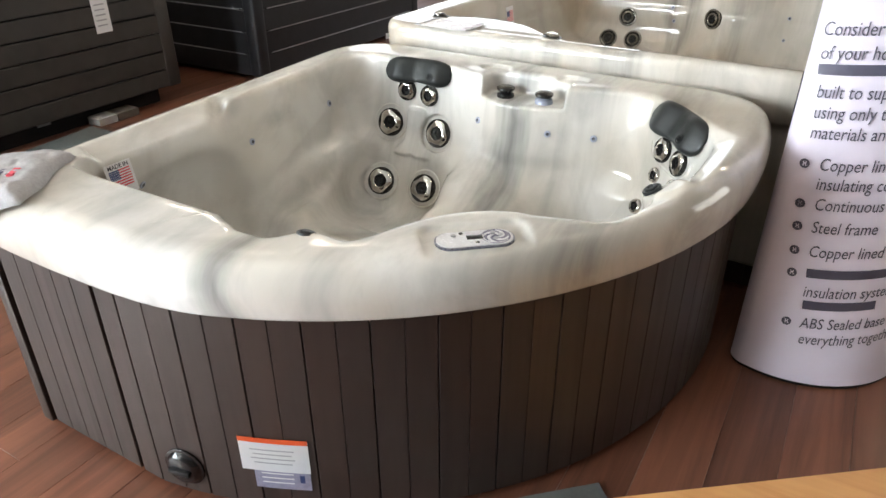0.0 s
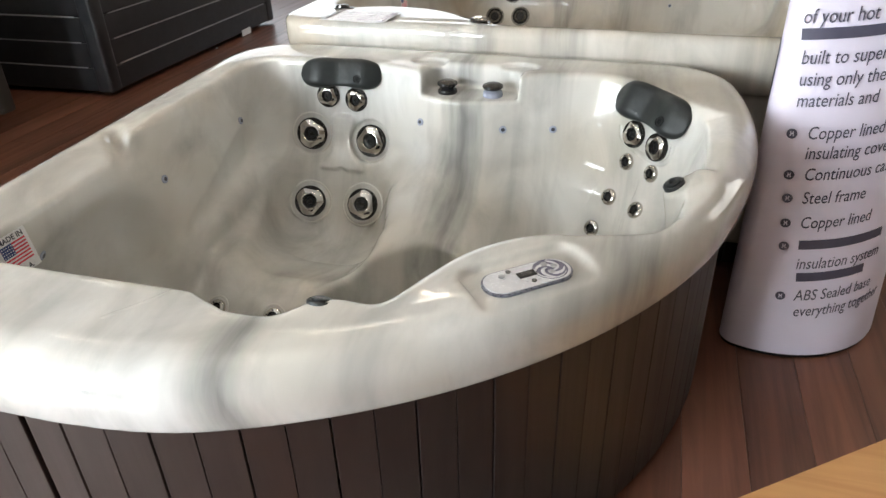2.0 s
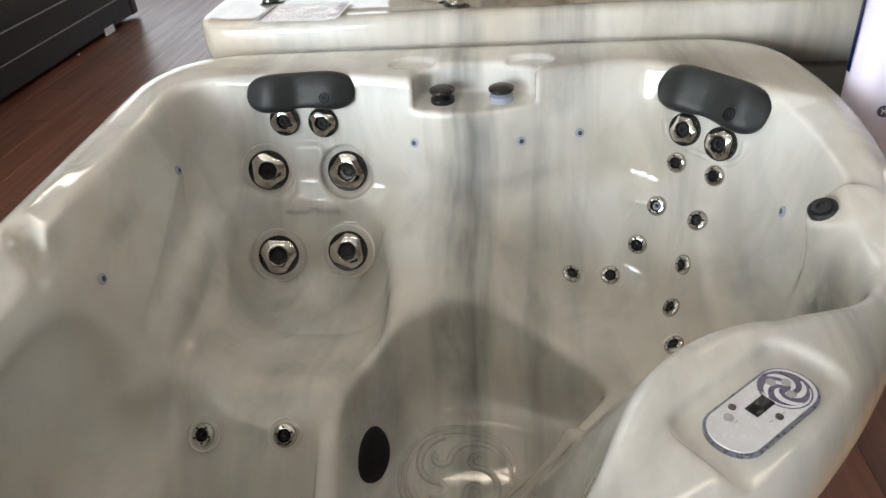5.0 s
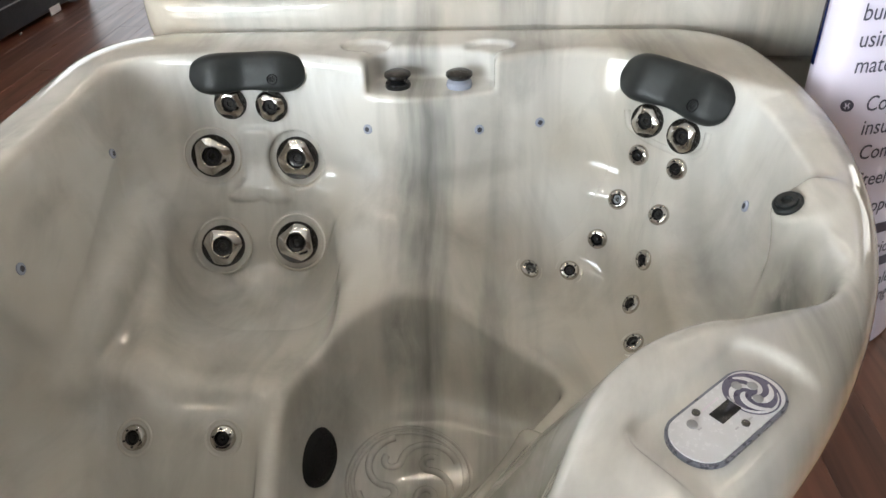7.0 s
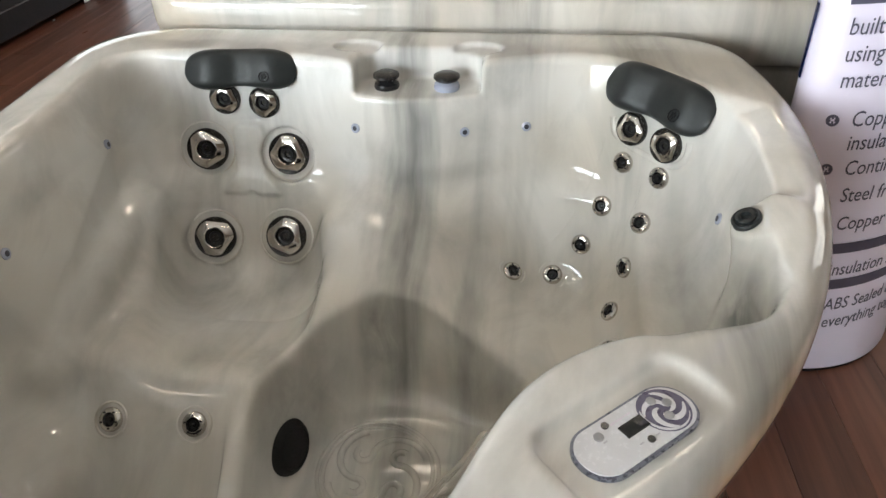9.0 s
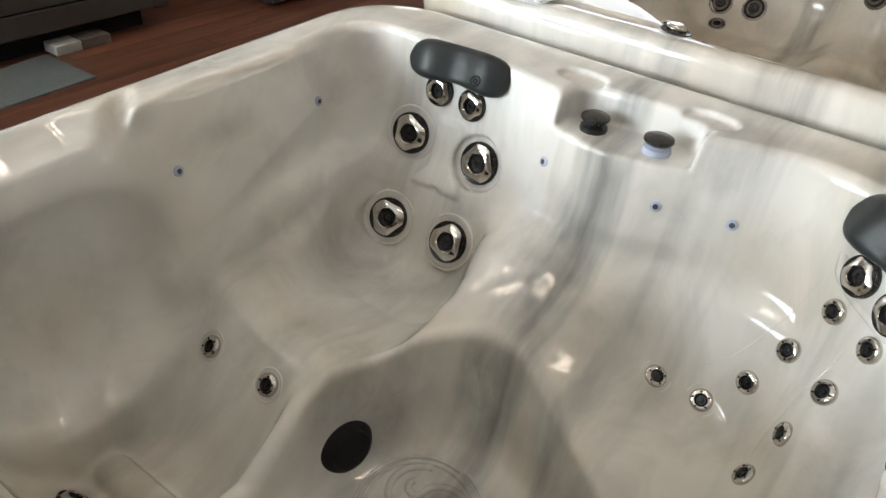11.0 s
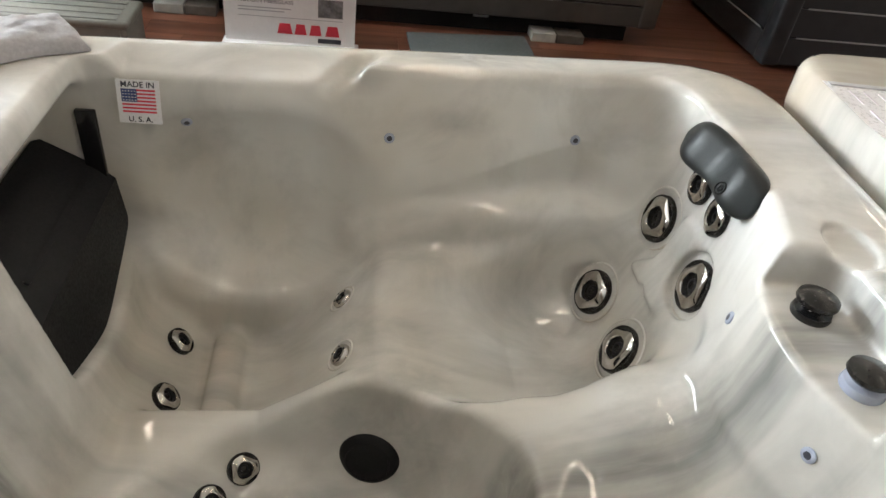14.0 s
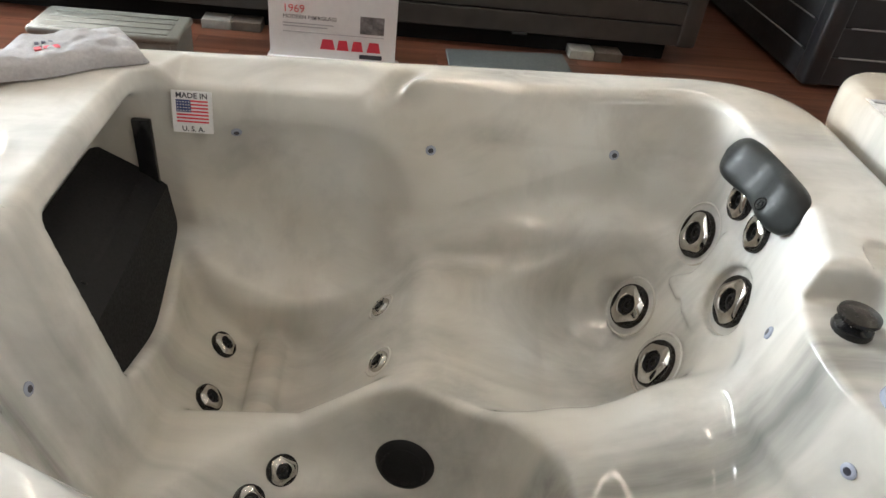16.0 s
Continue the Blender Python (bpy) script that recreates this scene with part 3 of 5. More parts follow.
for i in range(n_front):
    slat_at(start_x - (i + 0.5) * SLAT_W - (0.012 if i > 0 else 0), 0.768, 0, -1)
for i in range(21):
    slat_at(-1.815 - 0.03 * (i - 11) / 11 * 0.8, 0.83 + (i + 0.5) * SLAT_W, -1, 0)
for i in range(21):
    slat_at(-1.80 + (i + 0.5) * SLAT_W, 2.44, 0, 1)
for x, y in ((-1.80, 0.765), (-1.83, 2.43)):
    part("corner_post", box(x - 0.022, x + 0.022, y - 0.01, y + 0.035, 0.0, 0.60, 0.006), CAB, hot_tub)
plinth = [(CX + (R_CAB - 0.012) * math.cos(-a0 + (a0 + 0.32) * i / 24), CY + (R_CAB - 0.012) * math.sin(-a0 + (a0 + 0.32) * i / 24)) for i in range(21)] + [(-1.80, 2.43), (-1.835, 0.785)]
part("base_pan", prism(plinth, 0.0, 0.012), BLACK, hot_tub, "black base pan under the slats")

# jets: meshes shared by all of one kind
J_DISC = {r: as_mesh("face", lathe([(0, 0.003), (0.84 * r, 0.004), (0.92 * r, 0.007), (0.97 * r, 0.007), (r, 0.004), (r * 1.0, -0.01)], 40), DARK_FACE) for r in (0.056, 0.041, 0.034)}


def star(r):
    """A chrome plate with a round hole and three cut corners, that reaches the jet's edge at each corner."""
    seg = 60
    bm = bmesh.new()
    rings = []
    for f, z in ((0.0, 0.004), (0.03, 0.0125), (0.14, 0.0145), (0.35, 0.0140), (0.85, 0.0105), (0.97, 0.0088), (1.0, 0.004)):
        ring = []
        for i in range(seg):
            t = 2 * math.pi * i / seg
            edge = min(0.91, 0.755 / math.cos((t + math.pi / 3) % (2 * math.pi / 3) - math.pi / 3))
            hole = 0.45 + 0.012 * math.cos(6 * t)
            rr = r * (hole + (edge - hole) * f)
            ring.append(bm.verts.new((rr * math.cos(t), rr * math.sin(t), z)))
        rings.append(ring)
    for a_, b_ in zip(rings, rings[1:]):
        for i in range(seg):
            j = (i + 1) % seg
            bm.faces.new((a_[i], a_[j], b_[j], b_[i]))
    bmesh.ops.recalc_face_normals(bm, faces=bm.faces[:])
    return as_mesh("trim", bm, CHROME)


J_STAR = {r: star(r) for r in (0.056, 0.041, 0.034)}
J_HOLE = {r: as_mesh("nozzle", lathe([(0.46 * r, 0.010), (0.40 * r, 0.003), (0.30 * r, 0.002), (0.27 * r, 0.006), (0.18 * r, 0.0065), (0.15 * r, 0.002), (0, 0.002)], 24), BLACK) for r in (0.056, 0.041, 0.034)}
S_RING = as_mesh("trim", lathe([(0.0135, 0.004), (0.0150, 0.007), (0.020, 0.007), (0.024, 0.005), (0.026, 0.001), (0.026, -0.01)], 32), CHROME)
S_SLOT = as_mesh("slot_ring", joined(*[shifted(prism([(0.0022 * math.cos(a_ / 6 * math.pi) * 1.0, 0.0030 * math.sin(a_ / 6 * math.pi)) for a_ in range(12)], 0.006, 0.0078), 0.0182 * math.cos(k_ * 1.2566), 0.0182 * math.sin(k_ * 1.2566)) for k_ in range(5)]), BLACK)
S_HOLE = as_mesh("nozzle", lathe([(0.0145, 0.006), (0.011, 0.001), (0.005, 0.001), (0.004, 0.004), (0, 0.005)], 20), BLACK_GLOSS)
HALO = {r: as_mesh("moulded_ring", lathe([(r - 0.003, -0.001), (r - 0.001, 0.0008), (r + 0.001, 0.0008), (r + 0.003, -0.001)], 48), SHELL) for r in (0.074, 0.036)}
DOT_RING = as_mesh("lens_ring", lathe([(0.004, 0.0000), (0.0055, 0.0012), (0.0088, 0.0008), (0.0120, -0.0008), (0.0120, -0.006)], 20), DOT)
DOT_EYE = as_mesh("eye", lathe([(0.0062, 0.0012), (0, 0.0014)], 16), INK)


def on_shell(p, turn=0.0, lift=0.003):
    q, n = seat_on(tub_field, p)
    return frame_on(q + n * lift, n) @ pose(0, 0, 0, 0, 0, turn)


def rotary_jet(p, r, turn, halo=0.0):
    m = on_shell(p, turn)
    jet = part("jet", J_DISC[r], DARK_METAL, hot_tub, "round chrome massage jet with a three-lobed face", m)
    part("trim", J_STAR[r], CHROME, jet, "", m)
    part("nozzle", J_HOLE[r], BLACK_GLOSS, jet, "", m)
    if halo:
        part("moulded_ring", HALO[halo], SHELL, jet, "", m)


def small_jet(p, halo=0.0):
    m = on_shell(p, (p[0] * 977) % 360)
    jet = part("jet", S_RING, CHROME, hot_tub, "small round chrome jet with a slotted ring", m)
    part("slot_ring", S_SLOT, BLACK, jet, "", m)
    part("nozzle", S_HOLE, BLACK_GLOSS, jet, "", m)
    if halo:
        part("moulded_ring", HALO[halo], SHELL, jet, "", m)


for p, turn in (((-1.553, 2.235, 0.523), 60), ((-1.330, 2.24, 0.512), 25), ((-1.540, 2.13, 0.308), 80), ((-1.340, 2.13, 0.318), 10)):
    rotary_jet(p, 0.056, turn, 0.074)
for p, turn in (((-1.487, 2.245, 0.660), 20), ((-1.381, 2.25, 0.652), 70), ((-0.455, 2.17, 0.633), 40), ((-0.384, 2.10, 0.625), 0)):
    rotary_jet(p, 0.041, turn)
for p, turn in (((-1.53, 1.15, 0.129), 30), ((-1.362, 1.148, 0.125), 75), ((-1.195, 1.338, 0.105), 45), ((-1.122, 1.288, 0.105), 10)):
    rotary_jet(p, 0.034, turn)
for p in ((-0.472, 2.153, 0.55), (-0.398, 2.078, 0.551), (-0.502, 2.146, 0.43), (-0.423, 2.058, 0.437), (-0.548, 2.127, 0.325), (-0.453, 2.016, 0.334),
          (-0.620, 2.103, 0.239), (-0.743, 2.097, 0.233), (-0.486, 1.959, 0.241), (-0.50, 1.837, 0.223)):
    small_jet(p, 0.036 if p[2] < 0.24 else 0.0)
for p in ((-1.556, 1.524, 0.258), (-1.374, 1.526, 0.256)):
    small_jet(p, 0.036)
for p in ((-1.693, 1.192, 0.595), (-1.698, 1.62, 0.609), (-1.714, 2.052, 0.624), (-1.13, 2.18, 0.617), (-0.855, 2.175, 0.613), (-0.708, 2.24, 0.605), (-0.334, 1.852, 0.59), (-1.06, 1.0, 0.50)):
    m = on_shell(p)
    light = part("light_point", DOT_RING, LENS, hot_tub, "tiny pale blue light lens", m)
    part("eye", DOT_EYE, BLACK, light, "", m)


# pillows
def pillow_mesh():
    """Flat on top, two lobes below with an arch between them."""
    bm = bmesh.new()
    nu, nv = 40, 20
    grid = []
    for i in range(nu + 1):
        u = math.sin(math.pi / 2 * (-1 + 2 * i / nu))
        end = max(0.0, 1 - abs(u) ** 5) ** 0.5
        top = 0.010 + 0.038 * end - 0.003 * u * u
        bot = -0.006 - (0.050 - 0.012 * math.exp(-(u / 0.42) ** 2)) * end
        thick = 0.030 * max(0.0, 1 - abs(u) ** 6) ** 0.5 * (0.72 + 0.28 * math.cos(2 * math.pi * (abs(u) - 0.55)))
        row = []
        for j in range(nv):
            v = 2 * math.pi * j / nv
            sy = math.copysign(abs(math.sin(v)) ** 0.55, math.sin(v))
            y = (top + bot) / 2 + (top - bot) / 2 * sy
            z = thick * math.copysign(abs(math.cos(v)) ** 0.7, math.cos(v)) + 0.006 * math.exp(-((y - top + 0.02) / 0.02) ** 2)
            row.append(bm.verts.new(((0.140 + 0.05 * (0.03 - y)) * u, y, z * (1 - 0.16 * math.exp(-((u + 0.06) / 0.07) ** 2)))))
        grid.append(row)
    for a_, b_ in zip(grid, grid[1:]):
        for j in range(nv):
            k = (j + 1) % nv
            bm.faces.new((a_[j], b_[j], b_[k], a_[k]))
    bmesh.ops.remove_doubles(bm, verts=bm.verts[:], dist=0.0003)
    bmesh.ops.recalc_face_normals(bm, faces=bm.faces[:])
    return as_mesh("pillow", bm, GREY_RUBBER)


PILLOW = pillow_mesh()
BADGE = as_mesh("badge", joined(lathe([(0.0105, 0.001), (0.012, 0.003), (0.0135, 0.001)], 24), *[shifted(box(-0.0011, 0.0011, -0.003, 0.003, 0.0, 0.003), 0.0048 * math.cos(k_ * 1.2566), 0.0048 * math.sin(k_ * 1.2566)) for k_ in range(5)]), BLACK)
for p, n, bx, turn_ in (((-1.424, 2.252, 0.742), (0.05, -0.86, 0.5), 0.065, Matrix()), ((-0.402, 2.142, 0.729), (-0.57, -0.62, 0.54), 0.067, pose(-0.003, -0.004, 0.006, 0, 0, -4) @ Matrix.Diagonal((0.99, 1.15, 1.0, 1.0)))):
    m = frame_on(p, n) @ turn_
    pil = part("pillow", PILLOW, GREY_RUBBER, hot_tub, "charcoal moulded foam head pillow", m)
    part("badge", BADGE, BLACK_GLOSS, pil, "", m @ pose(bx, -0.026, 0.0285))

# valve knobs on the shelf, and the air control on the rim
KNOB_LOW = as_mesh("knob_skirt", lathe([(0, 0), (0.030, 0), (0.032, 0.006), (0.030, 0.014), (0.022, 0.018), (0.018, 0.026)], 32), BLACK_GLOSS)
KNOB_BLUE = as_mesh("knob_skirt", lathe([(0, 0), (0.030, 0), (0.032, 0.006), (0.030, 0.016), (0.022, 0.020), (0.018, 0.026)], 32), LENS)
KNOB_TOP = as_mesh("knob_cap", lathe([(0.018, 0.022), (0.028, 0.025), (0.033, 0.031), (0.032, 0.037), (0.022, 0.042), (0, 0.044)], 32), KNOB_BLACK)
for x, y, low_mesh, mt, tag in ((-1.055, 2.250, KNOB_LOW, BLACK_GLOSS, "black valve knob"), (-0.904, 2.245, KNOB_BLUE, LENS, "valve knob with a milky blue lens")):
    m = Matrix.Translation((x, y, 0.696))
    k = part("valve_knob", low_mesh, mt, hot_tub, tag, m)
    part("knob_cap", KNOB_TOP, KNOB_BLACK, k, "", m)
for place, face, tag in (((-0.352, 1.622, 0.731), (-0.46, -0.16, 0.87), "grey round air control knob"), ((-0.916, 0.990, 0.7455), (0.05, 0.42, 0.90), "dark round air control knob")):
    m = frame_on(place, face) @ Matrix.Scale(0.66, 4)
    air = part("air_control", lathe([(0.036, -0.022), (0.037, 0.004), (0.032, 0.008), (0.026, 0.006)], 32, None), GREY_RUBBER, hot_tub, tag, m)
    hollow = 0.006 if place[0] > -0.5 else 0.0135
    part("cap", lathe([(0.026, 0.004), (0.025, 0.012), (0.019, 0.0145), (0.013, 0.0140), (0.010, hollow), (0, hollow)], 28), GREY_RUBBER, air, "", m)

# suction covers in the foot well
for p in ((-1.22, 1.595, 0.113),):
    q, n = seat_on(tub_field, p)
    m = frame_on(q, n)
    cover = part("suction_cover", lathe([(0, 0.026), (0.025, 0.0255), (0.045, 0.022), (0.059, 0.014), (0.066, 0.003), (0.066, -0.014)], 48), BLACK, hot_tub, "black domed suction cover", m)
    part("rim_ring", lathe([(0.0440, 0.0205), (0.0455, 0.0232), (0.0475, 0.0222), (0.0490, 0.0185)], 40), BLACK, cover, "", m)

# raised scroll on the foot-well floor
def scroll(pts_fn, r, n=60):
    c = bpy.data.curves.new("scroll", 'CURVE')
    c.dimensions, c.bevel_depth, c.bevel_resolution = '3D', r, 3
    s = c.splines.new('POLY')
    s.points.add(n)
    on, out = seats_on(tub_field, [(*pts_fn(i / n), 0.035) for i in range(n + 1)])
    on = on - out * 0.25 * r
    for i in range(n + 1):
        s.points[i].co = (*on[i], 1)
    ob = new("scroll", c)
    bpy.context.view_layer.update()
    me = bpy.data.meshes.new_from_object(ob.evaluated_get(bpy.context.evaluated_depsgraph_get()))
    bpy.data.objects.remove(ob)
    bpy.data.curves.remove(c)
    me.shade_smooth()
    me.materials.clear()
    me.materials.append(SHELL)
    return me


def comma(t, turn):
    """In from the ring along an S, ending in a small hook."""
    def arm(v):
        a_, r = radians(turn + 95 * v), 0.116 - 0.066 * v ** 2.2
        return Vector((-1.022 + r * math.cos(a_), 1.606 + r * math.sin(a_)))
    if t < 0.7:
        return tuple(arm(t / 0.7))
    end = arm(1.0)
    way = (end - arm(0.97)).normalized()
    side = Vector((way.y, -way.x))
    u = radians(210 * (t - 0.7) / 0.3)
    return tuple(end + side * 0.019 * (1 - math.cos(u)) + way * 0.019 * math.sin(u))


for k in range(4):
    part("raised_scroll", scroll(lambda t, k=k: comma(t, 90 * k + 20), 0.009), SHELL, hot_tub)
for ring in (0.126, 0.140):
    part("raised_scroll", scroll(lambda t, ring=ring: (-1.022 + ring * math.cos(2 * math.pi * t), 1.606 + ring * math.sin(2 * math.pi * t)), 0.005), SHELL, hot_tub)

# filter door in the recess
def slab_x(x0, x1, section):
    """A bar along x with a (y, z) section."""
    bm = prism([(y, z) for y, z in section], x0, x1, 0.004)
    bmesh.ops.transform(bm, matrix=Matrix(((0, 0, 1, 0), (1, 0, 0, 0), (0, 1, 0, 0), (0, 0, 0, 1))), verts=bm.verts[:])
    bmesh.ops.recalc_face_normals(bm, faces=bm.faces[:])
    return bm


weir = part("filter_door", slab_x(-1.704, -1.206, [(0.865, 0.25), (1.040, 0.25), (1.018, 0.47), (0.985, 0.50), (0.880, 0.560), (0.865, 0.560)]), BLACK, hot_tub, "black plastic skim filter door")
part("float_bar", slab_x(-1.64, -1.30, [(0.972, 0.506), (0.982, 0.501), (0.985, 0.506), (0.975, 0.511)]), BLACK, weir)
part("side_rail", box(-1.704, -1.690, 0.965, 1.006, 0.45, 0.640, 0.003), BLACK_GLOSS, weir)
part("side_rail", box(-1.214, -1.206, 0.93, 0.985, 0.45, 0.58, 0.003), BLACK_GLOSS, weir)

# topside control panel
m = frame_on((-0.594, 1.144, RIM - 0.009), (0, 0, 1), (-0.788, 0.616, 0)) @ Matrix.Scale(0.74, 4) @ pose(0.0015, 0.0035, 0, 0, 0, -12)
panel = part("control_panel", prism(rounded(0.222, 0.088, 0.042, 10), -0.006, 0.006, 0.003), PANEL_FACE, hot_tub, "oval silver touch panel with a dark swirl print", m)
part("bezel", prism(rounded(0.232, 0.098, 0.047, 10), -0.006, 0.0035, 0.002), SLATE_METAL, panel, "", m)
part("screen", box(-0.025, 0.022, -0.012, 0.012, 0.004, 0.0080, 0.001), BLACK_GLOSS, panel, "dark display", m @ pose(0.002, 0.005, 0))
m_swirl = m @ pose(0.062, 0.001, 0)
part("swirl_print", prism([(0.0425 * math.cos(radians(10 * k)), 0.0425 * math.sin(radians(10 * k))) for k in range(36)], 0.004, 0.0066), SLATE_INK, panel, "dark round swirl print", m_swirl)


def crescent(a_0, r0, r1, sweep, wide):
    """A pale band that winds outwards and thins to both ends."""
    mid = [(r0 + (r1 - r0) * t, radians(a_0 + sweep * t), wide * math.sin(math.pi * (0.12 + 0.80 * t)) / 2) for t in [i / 14 for i in range(15)]]
    return prism([((r + w) * math.cos(a_), (r + w) * math.sin(a_)) for r, a_, w in mid] + [((r - w) * math.cos(a_), (r - w) * math.sin(a_)) for r, a_, w in mid[::-1]], 0.0060, 0.0074)


for k in range(4):
    part("swirl_blade", crescent(90 * k + 35, 0.009, 0.036, 135, 0.0105), PANEL_FACE, panel, "", m_swirl)
part("swirl_blade", crescent(150, 0.0385, 0.0385, 170, 0.004), PANEL_FACE, panel, "", m_swirl)
BUTTON = as_mesh("button", lathe([(0.0080, 0.006), (0.0080, 0.0085), (0.0055, 0.0095), (0, 0.0098)], 20), FRAME_MAT)
BUTTON_D = as_mesh("button", lathe([(0.0062, 0.006), (0.0062, 0.0085), (0.005, 0.0092), (0, 0.0090)], 20), DARK_METAL)
for bx, by, mt in ((0.058, 0.024, 0), (0.076, 0.008, 0), (0.059, -0.012, 0), (-0.035, 0.031, 1), (-0.058, 0.021, 0), (0.003, -0.027, 1)):
    part("button", BUTTON_D if mt else BUTTON, CHROME, panel, "", m @ pose(bx, by, 0))
for bx, by in ((-0.056, 0.009), (0.018, -0.026), (-0.014, -0.024)):
    part("caption_bar", box(bx - 0.004, bx + 0.004, by - 0.0012, by + 0.0012, 0.0055, 0.0066), INK_GREY, panel, "", m)
part("caption_bar", box(-0.026, 0.016, 0.026, 0.029, 0.0055, 0.0066), MAUVE_INK, panel, "", m)

# flag sticker on the inner wall
m = frame_on((-1.687, 1.100, 0.670), (1.0, 0.0, 0.17)) @ Matrix.Scale(0.9, 4)
st = part("origin_sticker", prism(rounded(0.094, 0.102, 0.002), -0.001, 0.0006), WHITE_PLASTIC, hot_tub, "white sticker with a striped flag and dark lettering", m)
part("lettering", words("MADE IN", 0.0185, 0.0008, 'CENTER', 0.0003), INK, st, "", m @ pose(0, 0.034, 0.001))
part("lettering", words("U. S. A.", 0.0175, 0.0008, 'CENTER', 0.0003), INK, st, "", m @ pose(0, -0.047, 0.001))
for i in range(7):
    part("red_stripe", box(-0.037, 0.037, 0.025 - i * 0.0084, 0.0292 - i * 0.0084, 0.0004, 0.0012), RED_INK, st, "", m)
part("canton", box(-0.037, -0.003, -0.0005, 0.0295, 0.0006, 0.0016), BLUE_INK, st, "", m)
for i in range(5):
    for j in range(4):
        part("star", lathe([(0.0016, 0.0016), (0, 0.0020)], 6), WHITE_PLASTIC, st, "", m @ pose(-0.033 + i * 0.0065, 0.0035 + j * 0.007, 0))

# hose cap and labels on the cabinet
def on_cabinet(x, y, z):
    v = Vector((x - CX, y - CY, 0)).normalized()
    return frame_on((CX + v.x * (R_CAB + 0.0135), CY + v.y * (R_CAB + 0.0135), z), v)


m = on_cabinet(-1.208, 0.765, 0.108) @ Matrix.Diagonal((1.18, 1.18, 1.0, 1.0))
cap = part("hose_cap", lathe([(0, 0.020), (0.030, 0.020), (0.036, 0.016), (0.042, 0.006), (0.048, 0.004), (0.048, -0.002)], 32), BLACK_GLOSS, hot_tub, "round black hose cap", m)
part("grip", box(-0.026, 0.026, -0.006, 0.006, 0.018, 0.030, 0.003), BLACK, cap, "", m)


def label_sheet(w, h, mt, name):
    bm = bmesh.new()
    rows = []
    for i in range(9):
        x = -w / 2 + w * i / 8
        rows.append([bm.verts.new((x, yy, -x * x / (2 * R_CAB) + 0.0012)) for yy in (-h / 2, h / 2)])
    for a_, b_ in zip(rows, rows[1:]):
        bm.faces.new((a_[0], b_[0], b_[1], a_[1]))
    bmesh.ops.solidify(bm, geom=bm.faces[:], thickness=0.0006)
    return as_mesh(name, bm, mt)


m = on_cabinet(-0.974, 0.86, 0.196) @ pose(0, 0, 0.0016)
lab = part("warning_label", label_sheet(0.172, 0.100, PAPER, "warning_label"), PAPER, hot_tub, "white warning label with an orange band", m)
part("orange_band", label_sheet(0.172, 0.015, ORANGE_INK, "orange_band"), ORANGE_INK, lab, "", m @ pose(0, 0.0500, 0.0008))
for i in range(4):
    part("text_bar", label_sheet(0.11 - 0.015 * (i % 2), 0.0035, INK_GREY, "text_bar"), INK_GREY, lab, "", m @ pose(-0.004, 0.020 - 0.014 * i, 0.0006))
m2 = on_cabinet(-0.959, 0.86, 0.122) @ pose(0, 0, 0.0012)
lab2 = part("data_label", label_sheet(0.140, 0.066, VIOLET_PAPER, "data_label"), VIOLET_PAPER, hot_tub, "mauve data label", m2)
part("barcode_bar", label_sheet(0.012, 0.025, BLUE_INK, "barcode_bar"), BLUE_INK, lab2, "", m2 @ pose(0.050, 0.005, 0.0006))
for i in range(3):
    part("text_bar", label_sheet(0.08, 0.004, PAPER, "text_bar"), PAPER, lab2, "", m2 @ pose(-0.012, 0.018 - 0.015 * i, 0.0006))


# fine moulded lines in the backrests
def bead(points, r, closed=False, sink=0.0):
    """A thin raised line that follows the shell."""
    c = bpy.data.curves.new("bead", 'CURVE')
    c.dimensions, c.bevel_depth, c.bevel_resolution = '3D', r, 2
    sp = c.splines.new('POLY')
    dense = []
    pts = points + points[:1] if closed else points
    for a_, b_ in zip(pts, pts[1:]):
        for k in range(8):
            dense.append([a_[n_] + (b_[n_] - a_[n_]) * k / 8 for n_ in range(3)])
    dense.append(list(pts[-1]))
    arr = np.array(dense)
    for _ in range(6):
        arr[1:-1] = (arr[:-2] + arr[2:] + 2 * arr[1:-1]) / 4
    sp.points.add(len(arr) - 1)
    on, out = seats_on(tub_field, arr)
    for k, p in enumerate(on - out * sink):
        sp.points[k].co = (*p, 1)
    ob = new("bead", c)
    bpy.context.view_layer.update()
    me_ = bpy.data.meshes.new_from_object(ob.evaluated_get(bpy.context.evaluated_depsgraph_get()))
    bpy.data.objects.remove(ob)
    bpy.data.curves.remove(c)
    me_.shade_smooth()
    me_.materials.clear()
    me_.materials.append(SHELL)
    return me_


part("moulded_line", bead([(-0.510, 2.19, 0.65), (-0.500, 2.185, 0.608), (-0.460, 2.155, 0.590), (-0.388, 2.085, 0.582), (-0.362, 2.065, 0.590), (-0.347, 2.055, 0.615), (-0.346, 2.06, 0.65)], 0.011, False, 0.0065), SHELL, hot_tub)
part("moulded_line", bead([(-0.53, 2.18, 0.60), (-0.54, 2.17, 0.50), (-0.575, 2.15, 0.40), (-0.62, 2.13, 0.33), (-0.66, 2.12, 0.30)], 0.0035, False, 0.0027), SHELL, hot_tub)
part("moulded_line", bead([(-0.43, 2.10, 0.52), (-0.46, 2.07, 0.42), (-0.50, 2.03, 0.32), (-0.51, 2.0, 0.27)], 0.0035, False, 0.0024), SHELL, hot_tub)
part("moulded_line", bead([(-1.175, 0.955, 0.755), (-1.205, 0.905, 0.755), (-1.245, 0.855, 0.755)], 0.009, False, 0.0072), SHELL, hot_tub)


